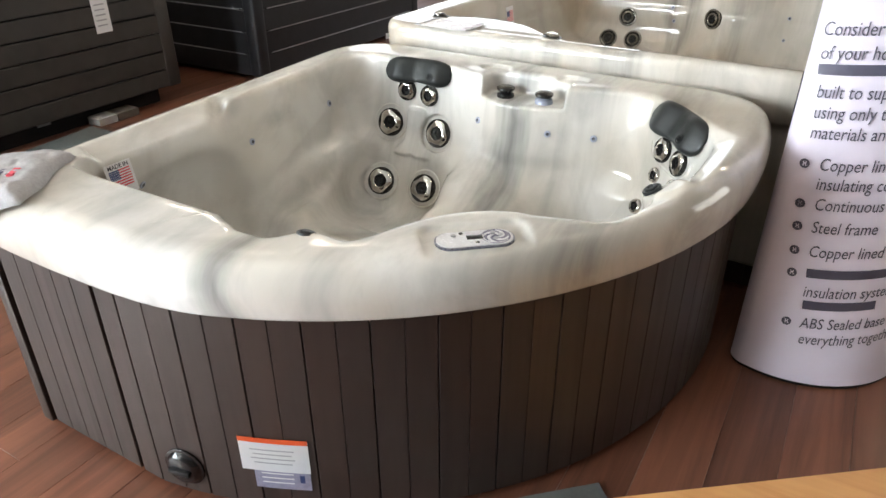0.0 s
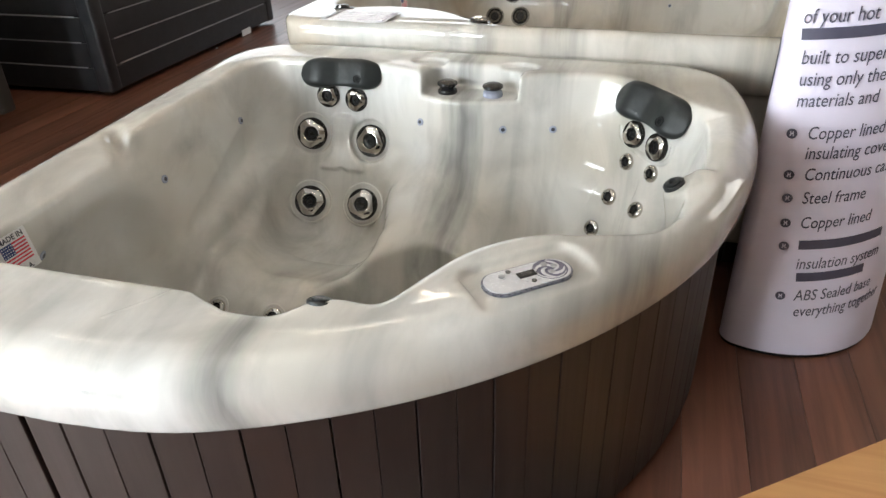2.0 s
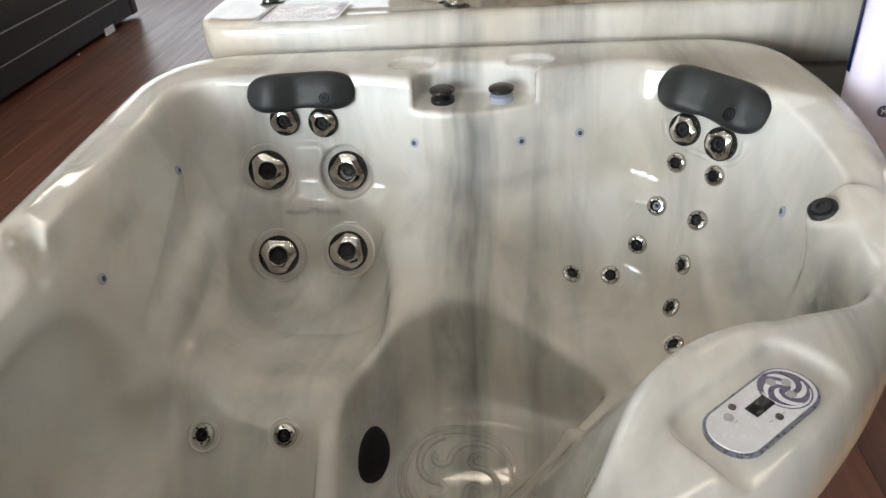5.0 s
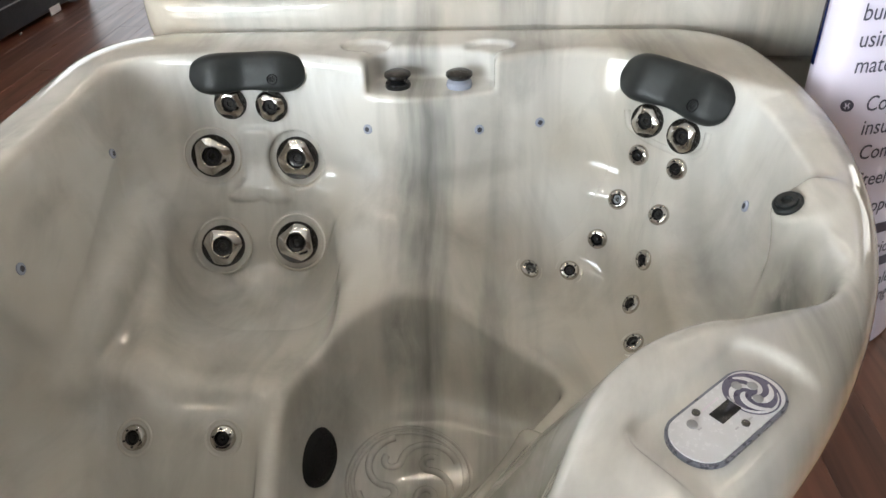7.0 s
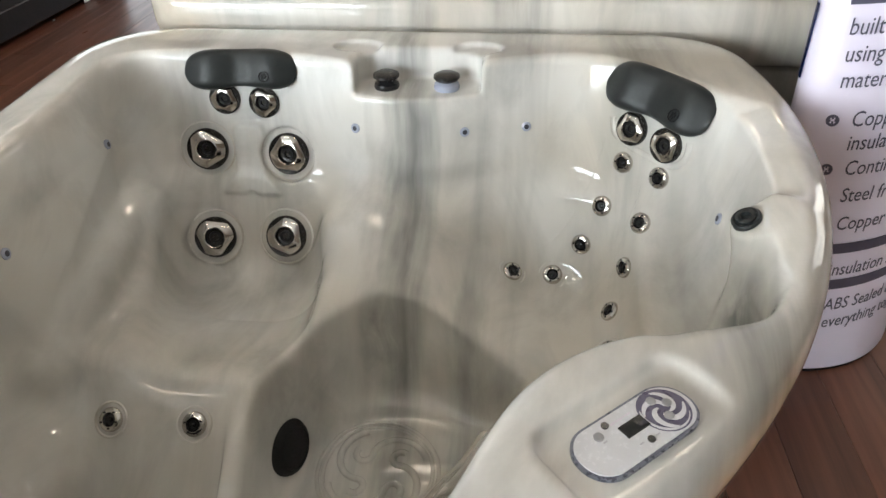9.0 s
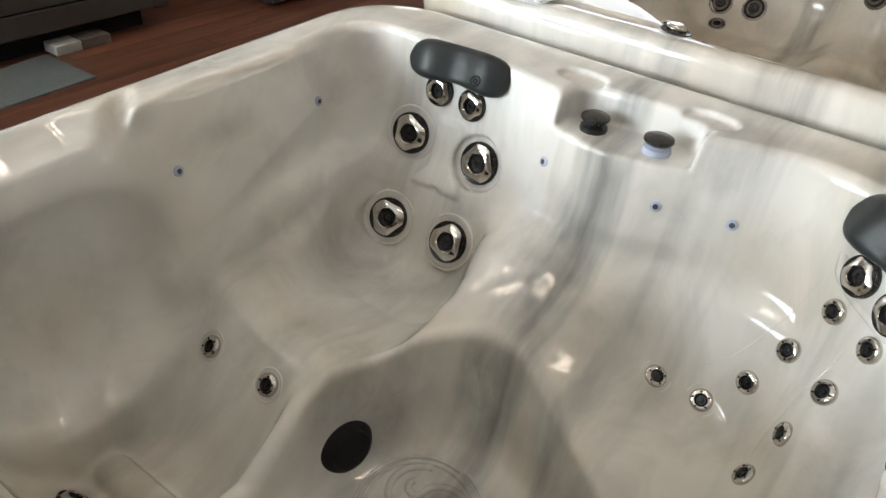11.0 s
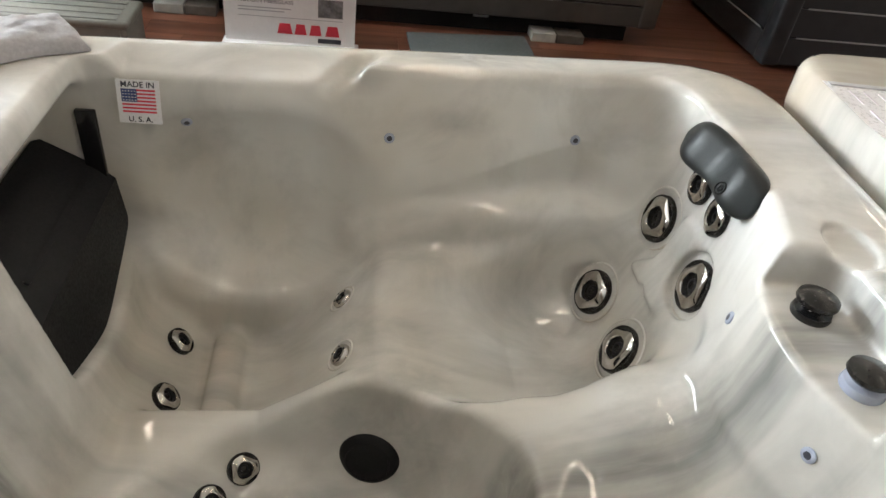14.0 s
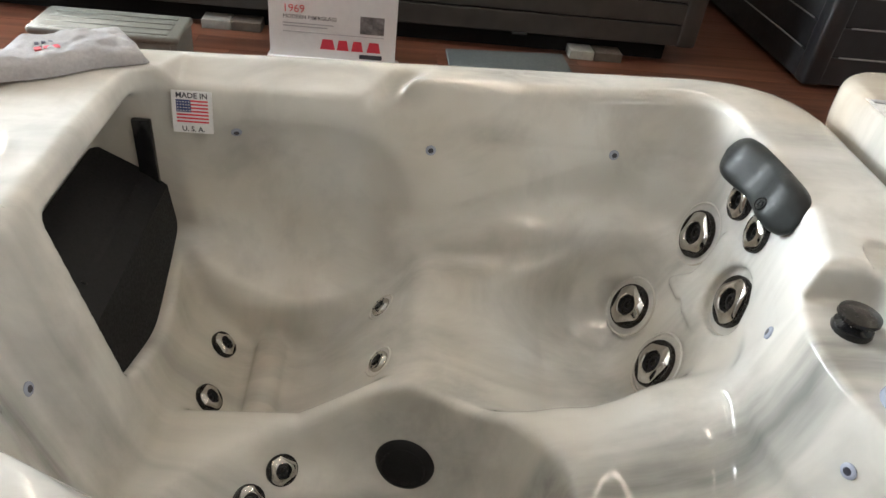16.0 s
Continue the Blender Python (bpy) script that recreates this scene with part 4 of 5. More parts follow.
# ---- towel over the rim's corner ----
def towel_thing():
    t = thing("towel", pose(-1.72, 0.83, 0.757), "folded grey terry towel with red printed marks, on the tub rim", "towel")
    bm = bmesh.new()
    n, k = 40, 26
    ux, uy = Vector((0.56, -0.83, 0)).normalized(), Vector((0.83, 0.56, 0)).normalized()
    c = Vector((-1.735, 0.855, 0))
    top, low = [], []
    for i in range(n + 1):
        r0, r1 = [], []
        for j in range(k + 1):
            u, v = -1 + 2 * i / n, -1 + 2 * j / k
            p = c + ux * (0.148 * u + 0.022) + uy * (0.088 * v * (1 + 0.06 * math.sin(5 * u)))
            edge = (1 - abs(v) ** 6) ** 0.5 * (1 - abs(u) ** 10) ** 0.5
            wrinkle = 0.006 * noise.noise(Vector((u * 3.0, v * 2.0, 0.3))) + 0.003 * noise.noise(Vector((u * 9, v * 6, 1.3)))
            d = max(0.0, 0.765 - p.y) if p.y < 0.765 else 0.0
            base = RIM + 0.001 - min(0.10, 6.0 * d * d + 0.2 * d)
            r1.append(bm.verts.new((p.x, p.y, base)))
            r0.append(bm.verts.new((p.x, p.y, base + 0.004 + (0.027 + 1.4 * wrinkle) * edge)))
        top.append(r0)
        low.append(r1)
    for i in range(n):
        for j in range(k):
            bm.faces.new((top[i][j], top[i + 1][j], top[i + 1][j + 1], top[i][j + 1]))
            bm.faces.new((low[i][j], low[i][j + 1], low[i + 1][j + 1], low[i + 1][j]))
    ring = [(i, 0) for i in range(n)] + [(n, j) for j in range(k)] + [(i, k) for i in range(n, 0, -1)] + [(0, j) for j in range(k, 0, -1)]
    for a_, b_ in zip(ring, ring[1:] + ring[:1]):
        bm.faces.new((top[a_[0]][a_[1]], low[a_[0]][a_[1]], low[b_[0]][b_[1]], top[b_[0]][b_[1]]))
    bmesh.ops.recalc_face_normals(bm, faces=bm.faces[:])
    part("cloth", bm, TOWEL, t)
    for w, h, du, dv, mt in ((0.013, 0.016, 0.030, 0.020, RED_INK), (0.013, 0.016, 0.047, 0.020, RED_INK), (0.013, 0.016, 0.064, 0.020, RED_INK), (0.012, 0.006, 0.060, 0.006, INK_GREY),
                             (0.008, 0.011, 0.034, -0.010, SOFT_INK), (0.008, 0.011, 0.047, -0.010, SOFT_INK), (0.008, 0.011, 0.060, -0.010, SOFT_INK)):
        m = frame_on(c + ux * du + uy * dv + Vector((0, 0, RIM + 0.033)), (0, 0, 1), uy)
        part("printed_mark", box(-w / 2, w / 2, -h / 2, h / 2, -0.004, 0.0012, 0.001, 1), mt, t, "", m)


towel_thing()


# ---- the large square hot tub behind ----
B0, B1, C0, C1, TOP = -1.815, 0.42, 2.502, 4.70, 0.848


def spa_field(X, Y, Z):
    Y = Y + 0.035 * (X + 0.95)
    o = box2(X, Y, B0, B1, C0, C1, 0.13)
    lip = smax(smax(o + 3 * np.clip(0.77 - Z, 0, 0.2) ** 2, Z - TOP, 0.034), 0.66 - Z, 0.01)
    body = np.minimum(lip, np.maximum(np.maximum(o + 0.06, 0.10 - Z), Z - 0.70))
    down = np.clip(TOP - Z, 0, 1)
    hole = box2(X, Y, B0 + 0.16, B1 - 0.22, C0 + 0.105, C1 - 0.19, 0.16) + 0.15 * down
    hole = smax(hole, -(np.hypot(X + 1.40, Y - 2.42) - 0.40), 0.12)
    hole = smax(hole, -(np.hypot(X + 0.62, (Y - 4.72) * 0.8) - 0.30 - 0.05 * down), 0.10)
    bench = smax(hole, 0.45 - Z, 0.12)
    well = smax(box2(X, Y, -1.05, -0.20, 3.1, 4.05, 0.2) + 0.12 * down, 0.16 - Z, 0.10)
    seat = smax(box2(X, Y, -1.55, -0.80, 3.55, 4.50, 0.2) + 0.12 * down, 0.36 - Z, 0.15)
    seat2 = smax(box2(X, Y, -0.70, 0.10, 3.75, 4.50, 0.2) + 0.12 * down, 0.38 - Z, 0.15)
    lounge = smax(box2(X, Y, -1.55, -1.10, 2.90, 3.6, 0.15) + 0.12 * down, 0.40 - Z, 0.12)
    low = smax(smin(smin(well, seat, 0.06), smin(seat2, lounge, 0.06), 0.06), hole, 0.04)
    d = smax(body, -smin(bench, low, 0.05), 0.05)
    groove = np.maximum(np.abs(Y - (C0 + 0.075)) - 0.010, np.abs(X + 0.66) - 0.93)
    d = smax(d, -smax(groove, TOP - 0.006 - Z, 0.01), 0.008)
    return d


P2, q2 = moulded(spa_field, (B0 - 0.06, C0 - 0.06, 0.06), (B1 + 0.06, C1 + 0.06, TOP + 0.05), 0.019)
big_tub = thing("hot_tub", pose(-0.66, 3.6, 0), "large square hot tub with beige marbled acrylic shell", "hot tub")
part("shell", mesh_of("shell", P2, q2, SHELL_B), SHELL_B, big_tub, "glossy beige marbled acrylic shell")
for side in range(4):
    for i in range(28):
        if side == 0:
            x, y, nx, ny = B0 + 0.08 + i * SLAT_W, C0 + 0.05, 0, -1
        elif side == 1:
            x, y, nx, ny = B0 + 0.05, C0 + 0.08 + i * SLAT_W, -1, 0
        elif side == 2:
            x, y, nx, ny = B1 - 0.05, C0 + 0.08 + i * SLAT_W, 1, 0
        else:
            x, y, nx, ny = B0 + 0.08 + i * SLAT_W, C1 - 0.05, 0, 1
        part("slat", SLAT, CAB, big_tub, "", Matrix(((ny, nx, 0, x), (-nx, ny, 0, y), (0, 0, 1.09, 0.02), (0, 0, 0, 1))))
part("base_pan", box(B0 + 0.07, B1 - 0.07, C0 + 0.07, C1 - 0.07, 0, 0.12), BLACK, big_tub)
DULL_METAL = plain("dull_grey_metal", (0.24, 0.225, 0.20), 0.28, 1.0, 0.1, 60)
SPA_RING = {r: as_mesh("trim", joined(lathe([(1.02 * r, 0.003), (0.97 * r, 0.009), (0.86 * r, 0.009), (0.82 * r, 0.005)], 40), lathe([(0.64 * r, 0.005), (0.60 * r, 0.010), (0.52 * r, 0.0125), (0.44 * r, 0.009)], 36)), DULL_METAL) for r in (0.056, 0.041)}
for p, r in (((-1.29, 4.42, 0.62), 0.056), ((-1.38, 4.42, 0.485), 0.056), ((-1.23, 4.42, 0.49), 0.056), ((-0.68, 4.45, 0.575), 0.056), ((-1.36, 4.4, 0.34), 0.041)):
    q, n = seat_on(spa_field, p)
    m = frame_on(q, n)
    jet = part("jet", J_DISC[r], DARK_METAL, big_tub, "round grey metal massage jet with two rings", m)
    part("trim", SPA_RING[r], DULL_METAL, jet, "", m)
    part("nozzle", J_HOLE[r], BLACK_GLOSS, jet, "", m)
for p in ((-0.324, 4.4, 0.687), (-0.348, 4.4, 0.564), (-1.0, 4.45, 0.60), (-1.02, 4.45, 0.68)):
    q, n = seat_on(spa_field, p)
    m = frame_on(q, n)
    light = part("light_point", DOT_RING, LENS, big_tub, "", m)
    part("eye", DOT_EYE, BLACK, light, "", m)
q, n = seat_on(spa_field, (-0.98, 2.76, 0.83))
m = frame_on(q, n)
part("air_control", lathe([(0.038, -0.004), (0.039, 0.005), (0.032, 0.012), (0.02, 0.016), (0, 0.014)], 32), DARK_METAL, big_tub, "round grey air control", m)
q, n = seat_on(spa_field, (-1.60, 3.50, 0.73))
m = frame_on(q + n * 0.002, n)
st = part("origin_sticker", prism(rounded(0.085, 0.10, 0.002), -0.001, 0.0006), WHITE_PLASTIC, big_tub, "white sticker with a striped flag", m)
for i in range(7):
    part("red_stripe", box(-0.036, 0.036, 0.024 - i * 0.008, 0.028 - i * 0.008, 0.0004, 0.0012), RED_INK, st, "", m)
part("canton", box(-0.036, -0.003, 0.000, 0.0285, 0.0006, 0.0016), BLUE_INK, st, "", m)

# diverter and caps on its rim
for x, y, mt, tag in ((-1.03, 2.600, CHROME, "chrome diverter cap in a dark cup"), (-1.615, 2.745, DARK_METAL, "grey round valve cap")):
    q, n = seat_on(spa_field, (x, y, TOP))
    m = frame_on(q, n)
    cup = part("cup", lathe([(0.040, 0.0012), (0.036, 0.003), (0.030, 0.0005), (0, 0.0004)], 28), BLACK_GLOSS, big_tub, tag, m)
    part("cap", lathe([(0.026, 0.0), (0.026, 0.010), (0.020, 0.014), (0, 0.013)], 28), mt, cup, "", m @ pose(0.006, 0, 0))

# paper sheet on its rim
sheet = thing("paper_sheet", pose(-1.48, 2.60, TOP + 0.003), "white printed sheet in clear film on the tub rim", "paper")
bm = bmesh.new()
GX, GY = 24, 14
for j in range(GY + 1):
    for i in range(GX + 1):
        u, v = -1 + 2 * i / GX, -1 + 2 * j / GY
        bm.verts.new((0.128 * u, 0.090 * v, 0.0012 + 0.0022 * (1 + noise.noise(Vector((u * 2.2, v * 2.6, 4.0)))) + 0.002 * max(0, u - 0.8) / 0.2))
bm.verts.ensure_lookup_table()
for j in range(GY):
    for i in range(GX):
        k = j * (GX + 1) + i
        bm.faces.new((bm.verts[k], bm.verts[k + 1], bm.verts[k + GX + 2], bm.verts[k + GX + 1]))
m = pose(-1.482, 2.597, TOP, 0, 0, -5)
bmesh.ops.recalc_face_normals(bm, faces=bm.faces[:])
part("page", bm, GLOSS_PAPER, sheet, "", m)
part("heading_bar", box(-0.122, -0.108, -0.080, 0.080, 0.003, 0.0064), INK_GREY, sheet, "", m)
part("logo_shape", joined(*[shifted(box(-0.010, 0.010, -0.014, 0.014, 0.003, 0.0068), 0.106, -0.052 + 0.036 * k) for k in range(4)]), MAUVE_INK, sheet, "", m)
for i in range(4):
    part("text_bar", box(-0.085, -0.085 + 0.06, 0.045 - 0.032 * i, 0.048 - 0.032 * i, 0.001, 0.0046), MAUVE_INK, sheet, "", m)
    part("text_bar", box(0.005, 0.070, 0.045 - 0.032 * i, 0.048 - 0.032 * i, 0.001, 0.0046), MAUVE_INK, sheet, "", m)


# ---- printed display column ----
KX, KY, KR = 0.036, 2.362, 0.336
EDGE, FAR, CURL = radians(250), radians(372), 0.06
column = thing("display_column", pose(KX, KY, 0), "white curved printed display stand on the floor", "display")


def leaning(x, y, z):
    return (x - 0.03 * z, y + 0.075 * z, z)


def edge_at(z):
    """The angle at which the sheet's free edge begins to curl in; it slants inwards with height."""
    return EDGE + radians(8.5) * z


def arc_sheet(r0, r1, z0, z1, n=48):
    """A curved upright sheet that leans back a little, its free edge curled in."""
    bm = bmesh.new()
    rings = []
    for i in range(-10, n + 1):
        ring = []
        for r, z in ((r0, z0), (r1, z0), (r1, z1), (r0, z1)):
            first = edge_at(z)
            a_ = first + (FAR - first) * max(i, 0) / n
            turned, inner = a_ + radians(11) * min(i, 0), KR - CURL
            ring.append(bm.verts.new(leaning(KX + inner * math.cos(a_) + (r - inner) * math.cos(turned), KY + inner * math.sin(a_) + (r - inner) * math.sin(turned), z)))
        rings.append(ring)
    for a_, b_ in zip(rings, rings[1:]):
        for k in range(4):
            bm.faces.new((a_[k], b_[k], b_[(k + 1) % 4], a_[(k + 1) % 4]))
    bm.faces.new(rings[0])
    bm.faces.new(rings[-1][::-1])
    bmesh.ops.recalc_face_normals(bm, faces=bm.faces[:])
    return bm


def curl_strip(z0, z1, t0, t1, lift=0.0012):
    """A printed strip on the curled edge, between two angles of the curl."""
    bm = bmesh.new()
    rows = []
    for j in range(9):
        z = z0 + (z1 - z0) * j / 8
        a_, inner = edge_at(z), KR - CURL
        rows.append([bm.verts.new(leaning(KX + inner * math.cos(a_) + (CURL + lift) * math.cos(a_ - radians(t)), KY + inner * math.sin(a_) + (CURL + lift) * math.sin(a_ - radians(t)), z)) for t in [t0 + (t1 - t0) * i / 8 for i in range(9)]])
    for a_, b_ in zip(rows, rows[1:]):
        for i in range(8):
            bm.faces.new((a_[i], a_[i + 1], b_[i + 1], b_[i]))
    bmesh.ops.solidify(bm, geom=bm.faces[:], thickness=0.0005)
    bmesh.ops.recalc_face_normals(bm, faces=bm.faces[:])
    return bm


part("printed_film", arc_sheet(KR - 0.004, KR, 0.012, 1.95), BANNER, column, "satin lilac-white printed film")
part("backing", arc_sheet(KR - 0.022, KR - 0.0045, 0.0, 1.94), BLACK, column, "black backing frame")
SLANT = radians(5.8)


def bent(bm, along, up, lift=0.0012):
    """Lay flat lettering on the stand, whose print is wound at a slant."""
    bmesh.ops.subdivide_edges(bm, edges=[e for e in bm.edges if e.calc_length() > 0.03], cuts=10)
    for v in bm.verts:
        x, y, r = v.co.x + along, v.co.y + up, KR + lift + v.co.z
        a_ = (-0.013 + x * math.cos(SLANT) - y * math.sin(SLANT)) / KR + radians(270)
        v.co = leaning(KX + r * math.cos(a_), KY + r * math.sin(a_), 0.214 + x * math.sin(SLANT) + y * math.cos(SLANT))
    return bm


def slanted(text, size):
    bm = words(text, size, 0.0006)
    for v in bm.verts:
        v.co.x = v.co.x * 0.74 + v.co.y * 0.14
    return bm


def bullet_mesh():
    ring = lathe([(0.0075, 0.0), (0.0075, 0.0006), (0.0135, 0.0006), (0.0135, 0.0)], 20)
    return joined(ring, *[shifted(box(-0.002, 0.002, 0, 0.007, 0, 0.0006), 0.006 * math.cos(radians(90 * k)), 0.006 * math.sin(radians(90 * k)) - 0.003) for k in range(4)])


TEXT = ((0.846, 0.018, "Consider"), (0.786, 0.018, "of your hot"), (0.686, 0.020, "built to superior"), (0.631, 0.018, "using only the"), (0.576, 0.016, "materials and"),
        (0.489, 0.048, "Copper lined"), (0.434, 0.046, "insulating cover"), (0.374, 0.048, "Continuous cast"), (0.306, 0.048, "Steel frame"), (0.232, 0.048, "Copper lined"),
        (0.104, 0.046, "insulation system"), (0.0, 0.048, "ABS Sealed base"), (-0.054, 0.048, "everything together"))
for up, along, line in TEXT:
    part("printed_line", bent(slanted(line, 0.050), along - 0.012, up - 0.015), SOFT_INK, column)
for up in (0.489, 0.374, 0.306, 0.232, 0.161, 0.0):
    part("bullet", bent(bullet_mesh(), 0, up), SOFT_INK, column)
for up, along, w in ((0.741, 0.006, 0.20), (0.161, 0.038, 0.25), (0.058, 0.038, 0.20)):
    part("text_bar", bent(box(0, w, -0.010, 0.018, 0, 0.0006), along, up), SOFT_INK, column)
part("blue_edge", curl_strip(0.77, 0.93, 74, 106), plain("deep_blue_print", (0.006, 0.020, 0.14), 0.12, 0, 0.5, 9), column, "deep blue glossy edge strip")


# ---- roll-up sign on the floor ----
sign = thing("rollup_sign", pose(-3.60, 1.26, 0), "white roll-up sign with red marks and small pictures", "sign")
SX = -3.615
part("base_case", box(SX - 0.05, SX + 0.05, 0.94, 1.58, 0.0, 0.03, 0.008), WHITE_PLASTIC, sign)
part("sheet", box(SX - 0.003, SX, 0.955, 1.56, 0.03, 1.9), PAPER, sign)


def on_sign(y, z):
    return Matrix(((0, 0, 1, SX + 0.0006), (1, 0, 0, y), (0, 1, 0, z), (0, 0, 0, 1)))


for w, y in ((0.075, 1.195), (0.06, 1.275), (0.06, 1.345), (0.07, 1.42)):
    part("logo_block", prism([(0, 0), (w * 0.96, 0), (w * 0.80, 0.050), (w * 0.16, 0.050)], 0, 0.001), RED_INK, sign, "red logo shape", on_sign(y, 0.075))
part("logo_block", box(0, 0.11, 0, 0.022, 0, 0.001), INK, sign, "dark logo shape", on_sign(1.385, 0.040))
part("lettering", words("1969", 0.052), RED_INK, sign, "", on_sign(1.02, 0.245))
part("lettering", words("MODERN FIBERGLASS", 0.026), INK, sign, "", on_sign(1.02, 0.215))
for z, w in ((0.190, 0.24), (0.176, 0.21), (0.52, 0.22), (0.505, 0.2)):
    part("text_bar", box(0, w, 0, 0.005, 0, 0.001), INK_GREY, sign, "", on_sign(1.02, z))
part("rule", box(0, 0.48, 0, 0.003, 0, 0.001), INK_GREY, sign, "", on_sign(1.02, 0.150))
part("lettering", words("BEGINS", 0.026), INK, sign, "", on_sign(1.02, 0.54))
PHOTO = plain("grey_photo", (0.16, 0.16, 0.17), 0.4, 0, 0.7, 22)
for z in (0.165, 0.345, 0.525):
    part("photo", box(0, 0.115, 0, 0.085, 0, 0.001), PHOTO, sign, "small grey photograph", on_sign(1.385, z))


# ---- other tubs and loose things on the show floor ----
def boarded_tub(x0, x1, y0, y1, zb, zt, board, label, mt, rails):
    t = thing("hot_tub", pose((x0 + x1) / 2, (y0 + y1) / 2, 0), label, "hot tub")
    part("cabinet", joined(box(x0 + 0.02, x0 + 0.05, y0 + 0.02, y1 - 0.02, zb, zt), box(x1 - 0.05, x1 - 0.02, y0 + 0.02, y1 - 0.02, zb, zt),
                           box(x0 + 0.05, x1 - 0.05, y0 + 0.02, y0 + 0.05, zb, zt), box(x0 + 0.05, x1 - 0.05, y1 - 0.05, y1 - 0.02, zb, zt)), BLACK, t)
    n = int((zt - zb) / board)
    for i in range(n):
        z0 = zb + i * board
        part("board", box(x1 - 0.02, x1, y0 + 0.06, y1 - 0.06, z0 + 0.004, z0 + board - 0.004, 0.004, 1), mt, t)
        part("board", box(x0 + 0.06, x1 - 0.06, y0, y0 + 0.02, z0 + 0.004, z0 + board - 0.004, 0.004, 1), mt, t)
        part("board", box(x0 + 0.06, x1 - 0.06, y1 - 0.02, y1, z0 + 0.004, z0 + board - 0.004, 0.004, 1), mt, t)
        if rails:
            part("trim_strip", box(x1 - 0.002, x1 + 0.003, y0 + 0.14, y1 - 0.14, z0 + board - 0.004, z0 + board + 0.004, 0.001, 1), FRAME_MAT, t)
            part("trim_strip", box(x0 + 0.14, x1 - 0.14, y0 - 0.003, y0 + 0.002, z0 + board - 0.004, z0 + board + 0.004, 0.001, 1), FRAME_MAT, t)
    for x, y in ((x1 - 0.05, y0 + 0.05), (x1 - 0.05, y1 - 0.05), (x0 + 0.05, y0 + 0.05), (x0 + 0.05, y1 - 0.05)):
        part("corner_post", box(x - 0.056, x + 0.056, y - 0.056, y + 0.056, zb - 0.005, zt, 0.02, 3), mt, t)
    bm = bmesh.new()
    loops = []
    for inset, z in ((-0.03, zt), (-0.03, zt + 0.08), (-0.015, zt + 0.11), (0.02, zt + 0.12), (0.17, zt + 0.12), (0.20, zt + 0.10), (0.27, zt - 0.25), (0.34, zt - 0.35), (0.62, zt - 0.37), (0.68, zt - 0.62), (0.80, zt - 0.68)):
        w_, h_ = x1 - x0 - 2 * inset, y1 - y0 - 2 * inset
        loops.append([bm.verts.new((px + (x0 + x1) / 2, py + (y0 + y1) / 2, z)) for px, py in rounded(w_, h_, 0.16, 8)])
    for a_, b_ in zip(loops, loops[1:]):
        for k in range(len(a_)):
            k2 = (k + 1) % len(a_)
            bm.faces.new((a_[k], a_[k2], b_[k2], b_[k]))
    bm.faces.new(loops[-1])
    bmesh.ops.recalc_face_normals(bm, faces=bm.faces[:])
    part("shell", bm, SHELL_B, t, "beige acrylic shell")
    part("base", box(x0 + 0.12, x1 - 0.10, y0 + 0.12, y1 - 0.12, 0.0, zb, 0.0), BLACK, t)
    return t


cab_a = boarded_tub(-6.1, -3.98, -1.2, 3.21, 0.11, 0.83, 0.118, "large hot tub with dark brown boarded cabinet on a black base", CAB_DARK, False)
m = Matrix(((0, 0, 1, -3.979), (1, 0, 0, 2.72), (0, 1, 0, 0.64), (0, 0, 0, 1)))
tag = part("price_label", box(-0.055, 0.055, -0.10, 0.10, 0, 0.002), PAPER, cab_a, "white paper label", m)
for i in range(5):
    part("text_bar", box(-0.04, 0.03, 0.06 - 0.03 * i, 0.068 - 0.03 * i, 0.001, 0.003), INK_GREY, tag, "", m)
cab_b = boarded_tub(-6.0, -3.80, 3.80, 6.0, 0.03, 0.83, 0.16, "hot tub with black panelled cabinet and thin silver lines", CAB_BLACK, True)

part("foot_label", box(-3.80, -3.795, 5.44, 5.58, 0.005, 0.055, 0.001, 1), PAPER, cab_b, "white label at the foot")
part("foot_screw", box(-3.80, -3.79, 5.015, 5.045, 0.004, 0.016, 0.004, 2), FRAME_MAT, cab_b, "small silver screw")

PALE_PAINT = plain("chalky_block_paint", (0.32, 0.31, 0.28), 0.8, 0, 0.15, 20, 0.3)
DIM_WOOD = plain("dull_brown_wood", (0.10, 0.08, 0.065), 0.8, 0, 0.2, 20, 0.3)
blocks = "blocks under the boarded tub"
for y0, y1, mt, lab_text in ((2.52, 2.66, PALE_PAINT, "pale painted wooden support block"), (2.66, 2.82, DIM_WOOD, "dull brown wooden support block"), (0.55, 0.70, PALE_PAINT, "pale painted wooden support block"), (0.70, 0.86, DIM_WOOD, "dull brown wooden support block")):
    b = part("support_block", box(-4.07, -3.955, y0 + 0.002, y1 - 0.002, 0.0, 0.050, 0.004, 1), mt, None)
    tagged(b, lab_text, "block", blocks)
part("label_strip", box(-4.083, -4.074, 2.205, 2.290, 0.070, 0.084, 0.002, 1), FRAME_MAT, cab_a, "small silver strip on the base")

